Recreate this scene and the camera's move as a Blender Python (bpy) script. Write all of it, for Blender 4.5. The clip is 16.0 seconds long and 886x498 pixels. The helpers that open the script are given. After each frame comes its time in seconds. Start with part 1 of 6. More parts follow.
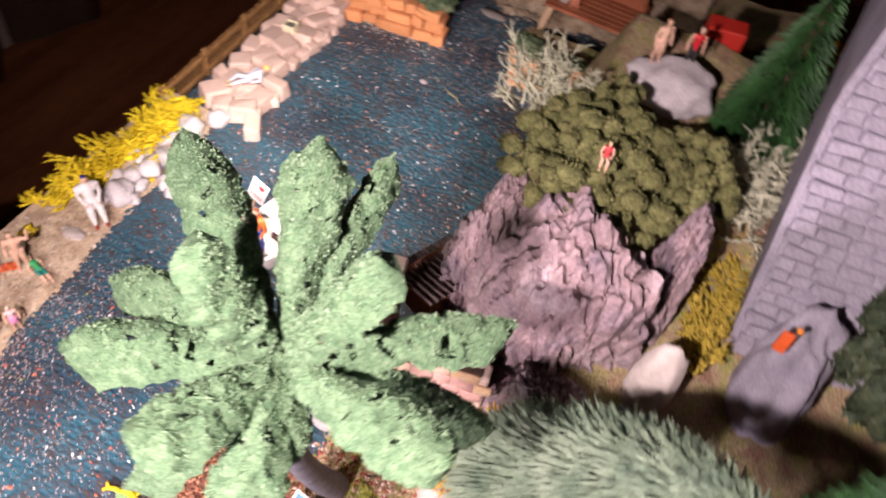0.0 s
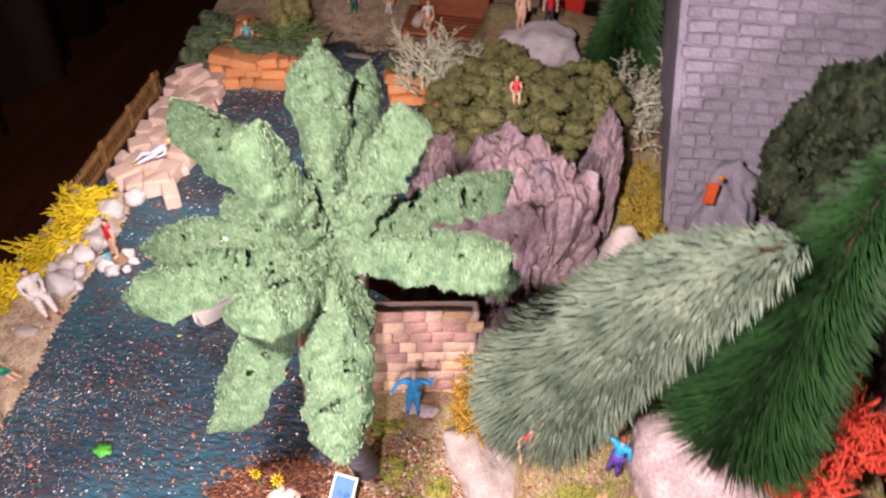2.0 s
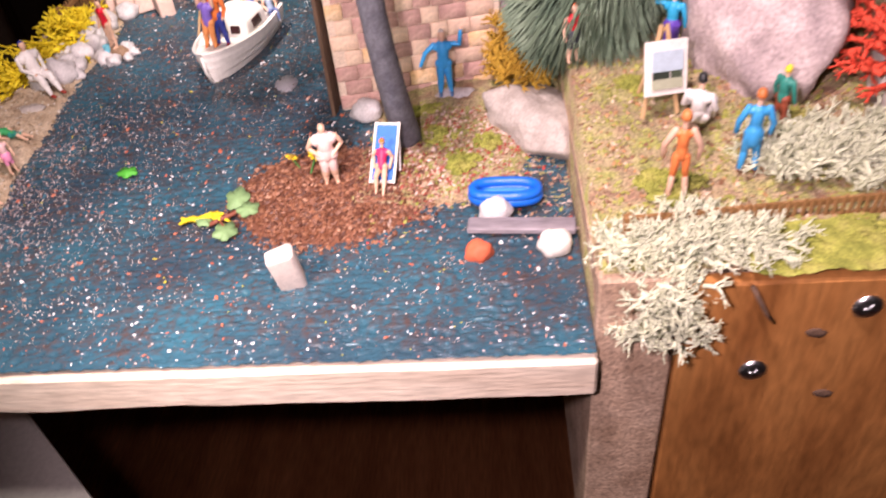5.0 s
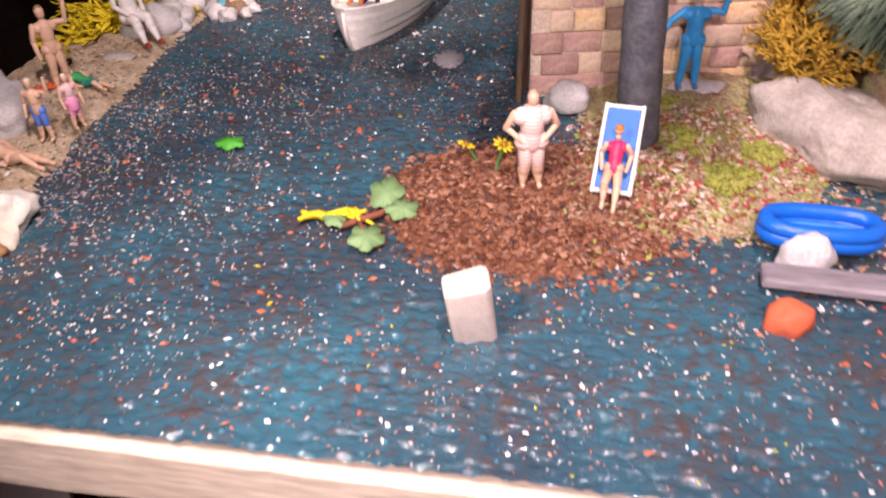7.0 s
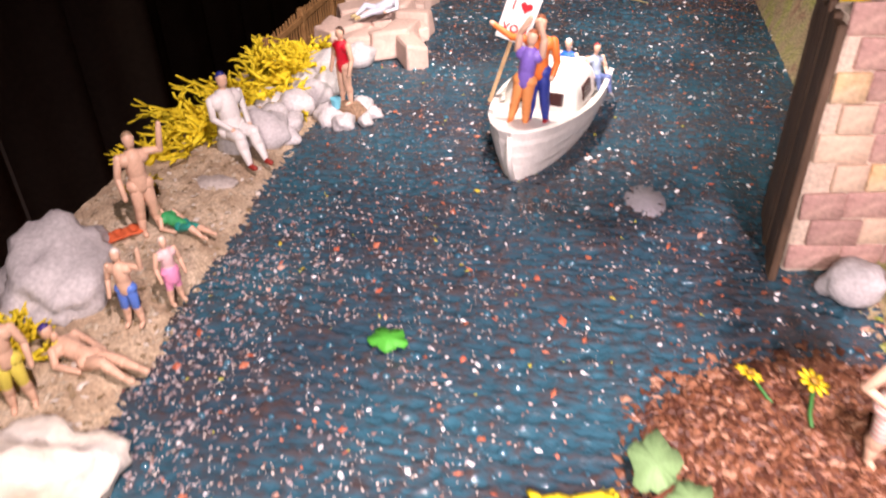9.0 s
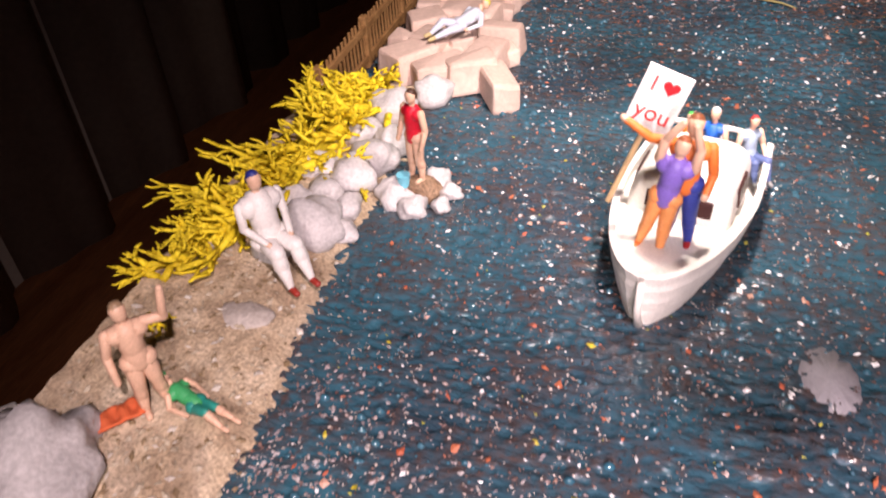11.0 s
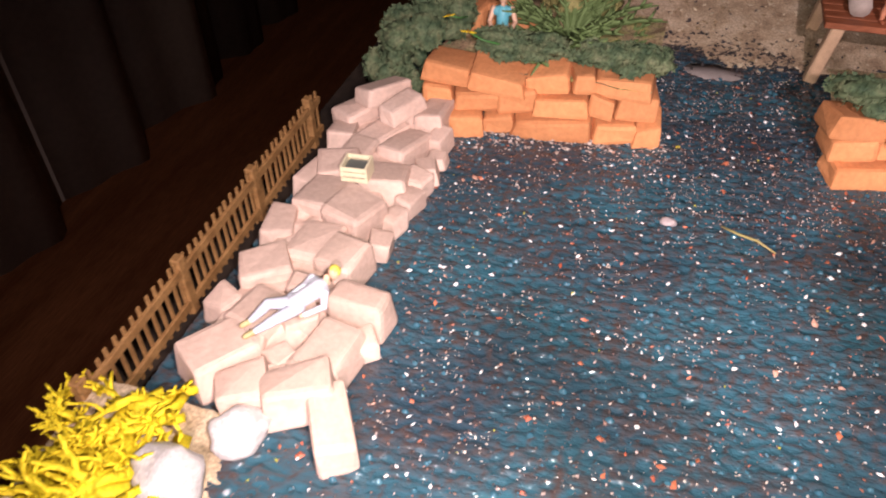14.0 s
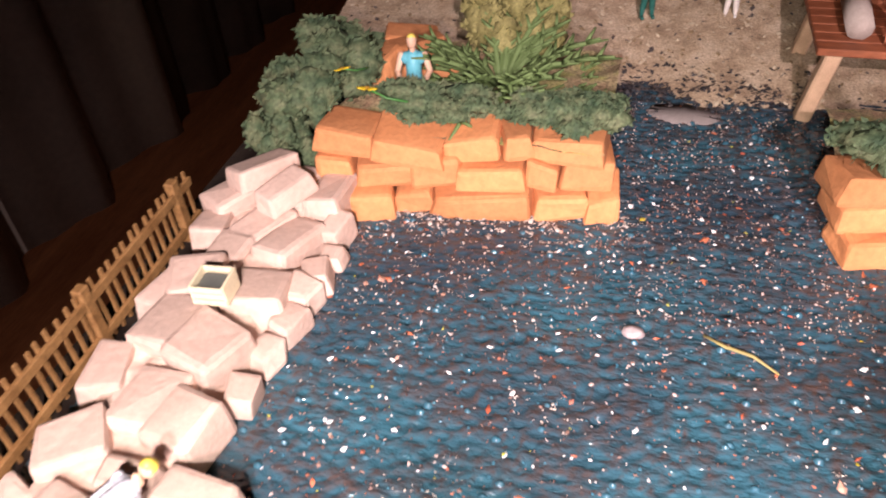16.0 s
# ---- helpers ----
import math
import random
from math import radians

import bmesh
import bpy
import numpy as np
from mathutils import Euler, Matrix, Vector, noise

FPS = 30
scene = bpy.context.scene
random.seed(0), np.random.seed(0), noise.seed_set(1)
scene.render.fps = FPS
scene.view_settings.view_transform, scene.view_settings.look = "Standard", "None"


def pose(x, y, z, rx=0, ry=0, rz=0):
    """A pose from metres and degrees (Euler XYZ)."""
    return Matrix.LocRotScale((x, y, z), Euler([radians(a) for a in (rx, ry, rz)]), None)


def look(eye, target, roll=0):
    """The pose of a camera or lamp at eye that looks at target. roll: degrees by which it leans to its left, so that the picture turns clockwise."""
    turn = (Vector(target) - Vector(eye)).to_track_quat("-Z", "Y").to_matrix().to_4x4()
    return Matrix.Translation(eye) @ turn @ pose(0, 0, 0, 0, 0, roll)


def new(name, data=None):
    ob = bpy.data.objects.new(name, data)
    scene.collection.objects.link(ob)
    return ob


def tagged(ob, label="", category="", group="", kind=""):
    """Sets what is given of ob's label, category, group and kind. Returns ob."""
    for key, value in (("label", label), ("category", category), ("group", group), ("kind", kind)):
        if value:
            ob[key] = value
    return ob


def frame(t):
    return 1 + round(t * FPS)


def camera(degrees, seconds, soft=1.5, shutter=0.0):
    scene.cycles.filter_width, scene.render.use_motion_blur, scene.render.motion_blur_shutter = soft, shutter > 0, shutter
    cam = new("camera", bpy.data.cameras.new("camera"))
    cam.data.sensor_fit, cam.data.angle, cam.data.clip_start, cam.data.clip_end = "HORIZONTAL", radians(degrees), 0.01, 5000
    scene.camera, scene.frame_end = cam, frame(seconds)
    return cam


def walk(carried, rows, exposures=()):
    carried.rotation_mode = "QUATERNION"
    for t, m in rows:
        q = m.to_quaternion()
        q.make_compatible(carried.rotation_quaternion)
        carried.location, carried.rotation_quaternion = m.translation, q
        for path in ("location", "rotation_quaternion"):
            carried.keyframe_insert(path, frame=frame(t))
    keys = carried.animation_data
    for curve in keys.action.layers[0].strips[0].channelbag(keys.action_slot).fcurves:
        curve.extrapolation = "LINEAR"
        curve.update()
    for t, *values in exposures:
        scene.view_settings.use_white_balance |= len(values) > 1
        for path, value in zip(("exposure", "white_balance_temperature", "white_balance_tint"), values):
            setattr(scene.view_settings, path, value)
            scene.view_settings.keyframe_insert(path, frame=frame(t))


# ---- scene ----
cam = camera(60.6, 16.0, soft=2.0, shutter=0.5)
METRES, EYE, TILT, LEAN, TURN = 0.8, 0.297, -52.7, -7.64, 26.5
ROWS = [
    (0.0, 0.0, 0.0, 0.0, 0.0, 0.0, 0.0),
    (0.5, -0.049, -0.0116, -0.0074, -9.82, -1.75, 10.52),
    (1.0, -0.0676, -0.0171, -0.0189, -13.6, 0.27, 14.53),
    (1.5, -0.051, -0.0192, -0.0423, -8.28, 4.02, 14.03),
    (2.0, -0.0493, -0.0217, -0.0622, -7.91, 6.13, 17.57),
    (2.5, -0.0855, -0.0113, -0.0742, -17.43, -0.17, 27.47),
    (3.0, -0.1299, -0.0197, -0.0799, -26.37, -7.68, 35.96),
    (3.5, -0.1307, -0.0189, -0.1133, -20.94, -2.31, 34.14),
    (4.0, -0.1281, -0.0225, -0.1539, -11.62, 4.32, 28.05),
    (4.5, -0.1134, -0.0015, -0.2016, -7.54, 7.69, 27.77),
    (7.0, -0.1508, 0.1505, -0.1851, -2.59, 14.95, 19.17),
    (7.5, -0.1447, 0.1614, -0.1679, -3.09, 15.48, 18.16),
    (8.0, -0.1632, 0.1796, -0.1547, -1.27, 16.5, 18.49),
    (8.5, -0.1766, 0.1953, -0.1313, -0.53, 16.49, 17.1),
    (9.0, -0.1775, 0.209, -0.1059, -1.57, 18.23, 16.97),
    (11.5, -0.1558, 0.2541, -0.0103, 3.13, 13.0, 12.75),
    (12.0, -0.1389, 0.2561, 0.0095, 2.53, 13.34, 11.85),
    (12.5, -0.132, 0.2797, 0.029, 2.29, 13.02, 12.26),
    (13.0, -0.1204, 0.2891, 0.0491, 2.59, 12.03, 12.07),
    (13.5, -0.103, 0.2972, 0.069, 1.84, 11.72, 11.78),
    (14.0, -0.0934, 0.3135, 0.0852, 1.43, 10.76, 12.29),
    (14.5, -0.0787, 0.3271, 0.0888, 2.22, 10.7, 13.96),
    (15.0, -0.0634, 0.3420, 0.1052, 2.93, 10.46, 13.44),
    (15.5, -0.0586, 0.3536, 0.1121, 3.08, 11.23, 13.71),
    (16.0, -0.0601, 0.3709, 0.1188, 1.52, 11.93, 15.74),
]
POSES = [(t, pose(0, 0, EYE, TILT, LEAN, TURN) @ pose(METRES * x, METRES * y, METRES * z, 90 + pitch, roll, yaw)) for t, x, y, z, yaw, pitch, roll in ROWS]
POSES.append((2.3, look((-0.011, -0.073, 0.258), (0.030, 1.417, -1.075), 3.5)))
walk(cam, sorted(POSES, key=lambda row: row[0]),
     exposures=[(0.0, 0.55), (0.5, 0.2), (1.0, 0.0), (1.5, 0.0), (2.0, 0.2), (2.5, 0.1), (3.5, 0.0), (4.5, 0.15), (7.0, -0.15), (7.5, -0.1), (9.0, 0.35), (11.5, 0.35), (12.5, 0.15), (13.5, 0.5), (14.5, 0.9), (16.0, 1.25)])

# ---- light: a dark room, four fixed spots standing in for one moving torch ----
world = bpy.data.worlds.new("dark_room")
scene.world = world
world.use_nodes = True
world.node_tree.nodes["Background"].inputs[0].default_value = (1.0, 0.72, 0.5, 1)
world.node_tree.nodes["Background"].inputs[1].default_value = 0.032


def torch(eye, target, watts, cone, blend, tint):
    lamp = bpy.data.lights.new("torch", "SPOT")
    lamp.energy, lamp.color, lamp.shadow_soft_size = watts, tint, 0.005
    lamp.spot_size, lamp.spot_blend = radians(cone), blend
    ob = new("torch", lamp)
    ob.matrix_world = look(eye, target)
    return tagged(ob, "fixed lamp standing in for the torch moving over the model", "torch")


# Each spot is added near the carried torch's path to light one stretch.
torch((-0.044, -0.05, 0.291), (0.01, 0.135, 0.04), 4.8, 125, 0.6, (1.0, 0.77, 0.8))
torch((-0.045, -0.15, 0.175), (0.02, 0.03, 0.0), 3.0, 98, 0.6, (1.0, 0.76, 0.84))
torch((-0.138, 0.18, 0.12), (-0.138, 0.25, 0.0), 1.15, 108, 0.9, (1.0, 0.84, 0.78))
torch((-0.12, -0.05, 0.11), (-0.1, 0.055, 0.0), 1.05, 112, 0.9, (1.0, 0.84, 0.8))

# ---- materials ----


def material(name, cols, scale=300.0, rough=0.6, bump=0.3, bscale=None, fine=0.35, metal=0.0, rand=0.0, spec=0.4, coat=0.0, stretch=None, bdist=0.0006):
    """Colours mixed by coarse noise and broken by fine noise, with relief."""
    m = bpy.data.materials.new(name)
    m.use_nodes = True
    n, l = m.node_tree.nodes, m.node_tree.links
    b = n["Principled BSDF"]
    tex = n.new("ShaderNodeTexCoord")
    mp = n.new("ShaderNodeMapping")
    mp.inputs["Scale"].default_value = stretch or (1, 1, 1)
    l.new(tex.outputs["Object"], mp.inputs["Vector"])
    n1 = n.new("ShaderNodeTexNoise")
    n1.inputs["Scale"].default_value, n1.inputs["Detail"].default_value = scale, 4
    l.new(mp.outputs[0], n1.inputs["Vector"])
    ramp = n.new("ShaderNodeValToRGB")
    els = ramp.color_ramp.elements
    while len(els) < len(cols):
        els.new(0.5)
    for i, c in enumerate(cols):
        els[i].position = 0.3 + 0.4 * i / max(1, len(cols) - 1)
        els[i].color = (*c, 1)
    l.new(n1.outputs[0], ramp.inputs[0])
    n2 = n.new("ShaderNodeTexNoise")
    n2.inputs["Scale"].default_value, n2.inputs["Detail"].default_value = bscale or scale * 5, 3
    l.new(mp.outputs[0], n2.inputs["Vector"])
    fmap = n.new("ShaderNodeMapRange")
    fmap.inputs[1].default_value, fmap.inputs[2].default_value = 0.3, 0.7
    fmap.inputs[3].default_value, fmap.inputs[4].default_value = 1 - fine, 1 + fine
    l.new(n2.outputs[0], fmap.inputs[0])
    val = fmap.outputs[0]
    if rand:
        info = n.new("ShaderNodeObjectInfo")
        rm = n.new("ShaderNodeMapRange")
        rm.inputs[3].default_value, rm.inputs[4].default_value = 1 - rand, 1 + rand
        l.new(info.outputs["Random"], rm.inputs[0])
        mul = n.new("ShaderNodeMath")
        mul.operation = "MULTIPLY"
        l.new(val, mul.inputs[0])
        l.new(rm.outputs[0], mul.inputs[1])
        val = mul.outputs[0]
    mix = n.new("ShaderNodeVectorMath")
    mix.operation = "SCALE"
    l.new(ramp.outputs[0], mix.inputs[0])
    l.new(val, mix.inputs["Scale"])
    l.new(mix.outputs[0], b.inputs["Base Color"])
    bp = n.new("ShaderNodeBump")
    bp.inputs["Strength"].default_value, bp.inputs["Distance"].default_value = bump, bdist
    l.new(n2.outputs[0], bp.inputs["Height"])
    l.new(bp.outputs[0], b.inputs["Normal"])
    b.inputs["Roughness"].default_value, b.inputs["Metallic"].default_value = rough, metal
    b.inputs["Specular IOR Level"].default_value, b.inputs["Coat Weight"].default_value = spec, coat
    return m


PAINTS = {}


def paint(r, g, b, rough=0.45):
    """A thin coat of modelling paint."""
    key = (r, g, b, rough)
    if key not in PAINTS:
        PAINTS[key] = material("model_paint", [(r * 0.85, g * 0.85, b * 0.85), (r, g, b)], 400, rough, 0.15, 2500, 0.1)
    return PAINTS[key]


def water_material():
    m = bpy.data.materials.new("poured_water")
    m.use_nodes = True
    n, l = m.node_tree.nodes, m.node_tree.links
    b = n["Principled BSDF"]
    tex = n.new("ShaderNodeTexCoord")
    big = n.new("ShaderNodeTexNoise")
    big.inputs["Scale"].default_value, big.inputs["Detail"].default_value = 22, 5
    l.new(tex.outputs["Object"], big.inputs["Vector"])
    ramp = n.new("ShaderNodeValToRGB")
    ramp.color_ramp.elements[0].position, ramp.color_ramp.elements[0].color = 0.35, (0.028, 0.053, 0.078, 1)
    ramp.color_ramp.elements[1].position, ramp.color_ramp.elements[1].color = 0.65, (0.035, 0.112, 0.156, 1)
    l.new(big.outputs[0], ramp.inputs[0])
    # Brown crests: some dust, plus the dimness of slanting views put into the colour.
    dust = n.new("ShaderNodeTexNoise")
    dust.inputs["Scale"].default_value, dust.inputs["Detail"].default_value = 420, 4
    l.new(tex.outputs["Object"], dust.inputs["Vector"])
    axes = n.new("ShaderNodeSeparateXYZ")
    l.new(tex.outputs["Object"], axes.inputs[0])
    crest = n.new("ShaderNodeMapRange")
    crest.inputs[1].default_value, crest.inputs[2].default_value, crest.inputs[4].default_value = -0.00029, 0.00027, 0.95
    l.new(axes.outputs["Z"], crest.inputs[0])
    dmap = n.new("ShaderNodeMapRange")
    dmap.inputs[1].default_value, dmap.inputs[2].default_value, dmap.inputs[3].default_value, dmap.inputs[4].default_value = 0.33, 0.6, 0.35, 1.0
    l.new(dust.outputs[0], dmap.inputs[0])
    crest_tint = n.new("ShaderNodeMath")
    crest_tint.operation = "MULTIPLY"
    l.new(crest.outputs[0], crest_tint.inputs[0])
    l.new(dmap.outputs[0], crest_tint.inputs[1])
    mix = n.new("ShaderNodeMix")
    mix.data_type = "RGBA"
    mix.inputs["B"].default_value = (0.072, 0.049, 0.045, 1)
    l.new(crest_tint.outputs[0], mix.inputs["Factor"])
    l.new(ramp.outputs[0], mix.inputs["A"])
    l.new(mix.outputs["Result"], b.inputs["Base Color"])
    mp = n.new("ShaderNodeMapping")
    mp.inputs["Scale"].default_value = (0.6, 1.2, 1)
    l.new(tex.outputs["Object"], mp.inputs["Vector"])
    rip = n.new("ShaderNodeTexNoise")
    rip.inputs["Scale"].default_value, rip.inputs["Detail"].default_value = 380, 3
    l.new(mp.outputs[0], rip.inputs["Vector"])
    bp = n.new("ShaderNodeBump")
    bp.inputs["Strength"].default_value, bp.inputs["Distance"].default_value = 1.0, 0.0012
    l.new(rip.outputs[0], bp.inputs["Height"])
    l.new(bp.outputs[0], b.inputs["Normal"])
    b.inputs["Roughness"].default_value = 0.09
    b.inputs["Specular IOR Level"].default_value = 0.5
    return m


WATER = water_material()
RAWWOOD = material("raw_wood", [(0.6, 0.48, 0.37), (0.78, 0.68, 0.56)], 60, 0.7, 0.3, 600, 0.2, stretch=(0.2, 1, 1.5))
BOARD = material("varnished_board", [(0.2, 0.075, 0.022), (0.36, 0.15, 0.045), (0.42, 0.19, 0.06)], 40, 0.4, 0.25, 420, 0.22, stretch=(1.2, 1, 0.25))
EDGEWOOD = material("dirty_edge_wood", [(0.32, 0.21, 0.14), (0.5, 0.36, 0.26)], 90, 0.85, 0.5, 900, 0.35)
FENCEWOOD = material("fence_wood", [(0.2, 0.1, 0.035), (0.34, 0.19, 0.075)], 150, 0.6, 0.3, 1200, 0.2)
DARKWOOD = material("dark_wood", [(0.06, 0.035, 0.02), (0.13, 0.08, 0.05)], 120, 0.65, 0.4, 900, 0.3, stretch=(1, 1, 0.2))
FLOORWOOD = material("floor_wood", [(0.26, 0.09, 0.035), (0.42, 0.16, 0.065)], 6, 0.45, 0.2, 60, 0.25, stretch=(6, 0.6, 1))
WALLPAINT = material("wall_paint", [(0.58, 0.5, 0.43), (0.7, 0.62, 0.55)], 4, 0.9, 0.1, 90, 0.06)
CURTAIN = material("curtain_cloth", [(0.16, 0.12, 0.09), (0.26, 0.2, 0.155)], 8, 0.9, 0.2, 300, 0.15)
SAND = material("sand", [(0.28, 0.2, 0.13), (0.44, 0.34, 0.23), (0.54, 0.44, 0.32)], 120, 0.9, 0.6, 1500, 0.35)
MULCH = material("brown_mulch", [(0.1, 0.035, 0.018), (0.2, 0.08, 0.042)], 350, 0.85, 0.8, 1300, 0.5)
TURF = material("mixed_turf", [(0.26, 0.15, 0.1), (0.33, 0.27, 0.15), (0.28, 0.29, 0.08)], 130, 0.9, 0.8, 1300, 0.55)
GRASS = material("grass_mat", [(0.18, 0.2, 0.035), (0.3, 0.31, 0.06), (0.36, 0.34, 0.09)], 150, 0.9, 0.7, 1500, 0.4)
GREYSTONE = material("grey_pebble", [(0.44, 0.42, 0.42), (0.6, 0.57, 0.57)], 140, 0.75, 0.35, 1100, 0.15, rand=0.12)
PALESTONE = material("pale_stone", [(0.32, 0.28, 0.25), (0.5, 0.45, 0.41)], 120, 0.8, 0.4, 1100, 0.16)
ROCKPINK = material("pink_grey_rock", [(0.25, 0.2, 0.2), (0.38, 0.31, 0.3), (0.5, 0.42, 0.4)], 90, 0.85, 0.6, 900, 0.25)
CLIFF = material("cliff_rock", [(0.17, 0.14, 0.17), (0.31, 0.23, 0.235), (0.42, 0.36, 0.38)], 38, 0.8, 0.7, 500, 0.25)
WHARF = material("pink_wharf_stone", [(0.5, 0.36, 0.3), (0.64, 0.49, 0.42)], 50, 0.85, 0.35, 700, 0.08, rand=0.1)
ORANGESTONE = material("orange_stone", [(0.46, 0.18, 0.07), (0.6, 0.27, 0.115)], 60, 0.85, 0.35, 700, 0.1, rand=0.15)
RUINBRICK2 = material("cream_brick", [(0.58, 0.4, 0.3), (0.74, 0.58, 0.43)], 160, 0.8, 0.4, 900, 0.15, rand=0.12)
RUINBRICK3 = material("purple_brick", [(0.36, 0.2, 0.18), (0.6, 0.4, 0.33)], 160, 0.8, 0.4, 900, 0.2, rand=0.12)
RUINBRICK = material("ruin_brick", [(0.6, 0.36, 0.16), (0.68, 0.48, 0.28), (0.74, 0.58, 0.4)], 140, 0.8, 0.4, 900, 0.2, rand=0.15)
MORTAR = material("mortar", [(0.58, 0.46, 0.36), (0.68, 0.56, 0.45)], 200, 0.9, 0.4, 1200, 0.2)
TOWERSTONE = material("grey_castle_stone", [(0.24, 0.23, 0.28), (0.37, 0.355, 0.41)], 60, 0.85, 0.5, 900, 0.18, rand=0.1)
FROND = material("flocked_frond", [(0.062, 0.13, 0.064), (0.105, 0.19, 0.098), (0.155, 0.25, 0.138)], 420, 0.9, 0.9, 1900, 0.4)
FLAKE = material("green_flock", [(0.085, 0.165, 0.08), (0.175, 0.275, 0.155)], 600, 0.55, 0.2, 2000, 0.4)
TRUNK = material("grey_trunk", [(0.075, 0.075, 0.09), (0.13, 0.13, 0.15)], 200, 0.7, 0.4, 900, 0.25)
BARK = material("brown_bark", [(0.07, 0.04, 0.025), (0.14, 0.08, 0.05)], 300, 0.85, 0.5, 1200, 0.3)
BLUEFIR = material("blue_fir_needles", [(0.075, 0.12, 0.08), (0.15, 0.21, 0.14), (0.23, 0.3, 0.21)], 90, 0.7, 0.1, 2000, 0.3)
DARKFIR = material("dark_fir_needles", [(0.008, 0.035, 0.008), (0.028, 0.095, 0.022)], 120, 0.6, 0.1, 2000, 0.3)
DARKIVY = material("ivy_leaves", [(0.012, 0.026, 0.012), (0.035, 0.055, 0.026), (0.07, 0.085, 0.042)], 250, 0.7, 0.4, 1200, 0.4)
IVY = material("dark_foliage", [(0.03, 0.06, 0.03), (0.075, 0.11, 0.055), (0.13, 0.15, 0.08)], 250, 0.8, 0.4, 1200, 0.4)
MOSS = material("moss_foam", [(0.1, 0.11, 0.04), (0.16, 0.17, 0.062), (0.21, 0.21, 0.085)], 220, 0.95, 0.9, 1100, 0.4)
LICHENPALE = material("pale_lichen", [(0.48, 0.5, 0.34), (0.7, 0.72, 0.55)], 200, 0.85, 0.2, 1500, 0.2)
LICHENYELLOW = material("yellow_lichen", [(0.62, 0.46, 0.01), (0.85, 0.7, 0.03)], 200, 0.7, 0.2, 1500, 0.2)
LICHENOCHRE = material("ochre_lichen", [(0.36, 0.2, 0.02), (0.52, 0.33, 0.04)], 200, 0.8, 0.2, 1500, 0.25)
YELLOWMOSS = material("yellow_moss", [(0.34, 0.27, 0.03), (0.55, 0.42, 0.07)], 160, 0.9, 0.4, 1300, 0.35)
LICHENRED = material("red_lichen", [(0.5, 0.045, 0.02), (0.72, 0.09, 0.045)], 200, 0.75, 0.2, 1500, 0.2)
LICHENOLIVE = material("olive_lichen", [(0.16, 0.15, 0.05), (0.27, 0.25, 0.1)], 200, 0.85, 0.2, 1500, 0.3)
STEEL = material("zinc_screw", [(0.5, 0.5, 0.52), (0.65, 0.65, 0.66)], 300, 0.3, 0.2, 1500, 0.2, metal=1.0)



def striped(c1, c2, step):
    """Painted cross stripes."""
    m = paint(*c1).copy()
    m.name = "striped_paint"
    n, l = m.node_tree.nodes, m.node_tree.links
    tex = n.new("ShaderNodeTexCoord")
    wave = n.new("ShaderNodeTexWave")
    wave.bands_direction = "Z"
    wave.inputs["Scale"].default_value = 1.0 / step / 3.18
    l.new(tex.outputs["Object"], wave.inputs["Vector"])
    ramp = n.new("ShaderNodeValToRGB")
    ramp.color_ramp.elements[0].position, ramp.color_ramp.elements[0].color = 0.42, (*c1, 1)
    ramp.color_ramp.elements[1].position, ramp.color_ramp.elements[1].color = 0.58, (*c2, 1)
    l.new(wave.outputs["Fac"], ramp.inputs[0])
    l.new(ramp.outputs[0], n["Principled BSDF"].inputs["Base Color"])
    return m


# ---- builders ----


def mesh(bm, name, mats, smooth=False):
    me = bpy.data.meshes.new(name)
    bm.to_mesh(me)
    bm.free()
    for m in mats if isinstance(mats, (list, tuple)) else [mats]:
        me.materials.append(m)
    if smooth:
        me.polygons.foreach_set("use_smooth", [True] * len(me.polygons))
    return me


def part(name, bm, mat, parent=None, label="", smooth=False, at=None):
    ob = new(name, mesh(bm, name, mat, smooth))
    if at is not None:
        ob.matrix_basis = at
    ob.parent = parent
    return tagged(ob, label)


def whole(name, bm, mat, label, category, smooth=False, at=None, group="", kind=""):
    ob = part(name, bm, mat, None, "", smooth, at)
    return tagged(ob, label, category, group, kind)


def empty(name, at, label, category, group="", kind=""):
    ob = new(name)
    ob.empty_display_size = 0.005
    ob.matrix_basis = at
    return tagged(ob, label, category, group, kind)


def wobble(p, scale, amount, seed=0.0):
    return noise.noise_vector(Vector(p) * scale + Vector((seed * 3.7, seed * 1.3, seed * 7.1))) * amount


def box(bm, c, s, m=None, mi=0, bevel=0.0, seg=1):
    r = bmesh.ops.create_cube(bm, size=1.0)
    vs = r["verts"]
    bmesh.ops.scale(bm, vec=s, verts=vs)
    if bevel:
        es = list({e for v in vs for e in v.link_edges})
        b = bmesh.ops.bevel(bm, geom=es, offset=bevel, segments=seg, affect="EDGES", profile=0.6)
        vs = list({v for f in b["faces"] for v in f.verts} | {v for v in vs if v.is_valid})
    for f in {f for v in vs for f in v.link_faces}:
        f.material_index = mi
    bmesh.ops.transform(bm, matrix=Matrix.Translation(c) @ (m or Matrix()), verts=vs)
    return vs


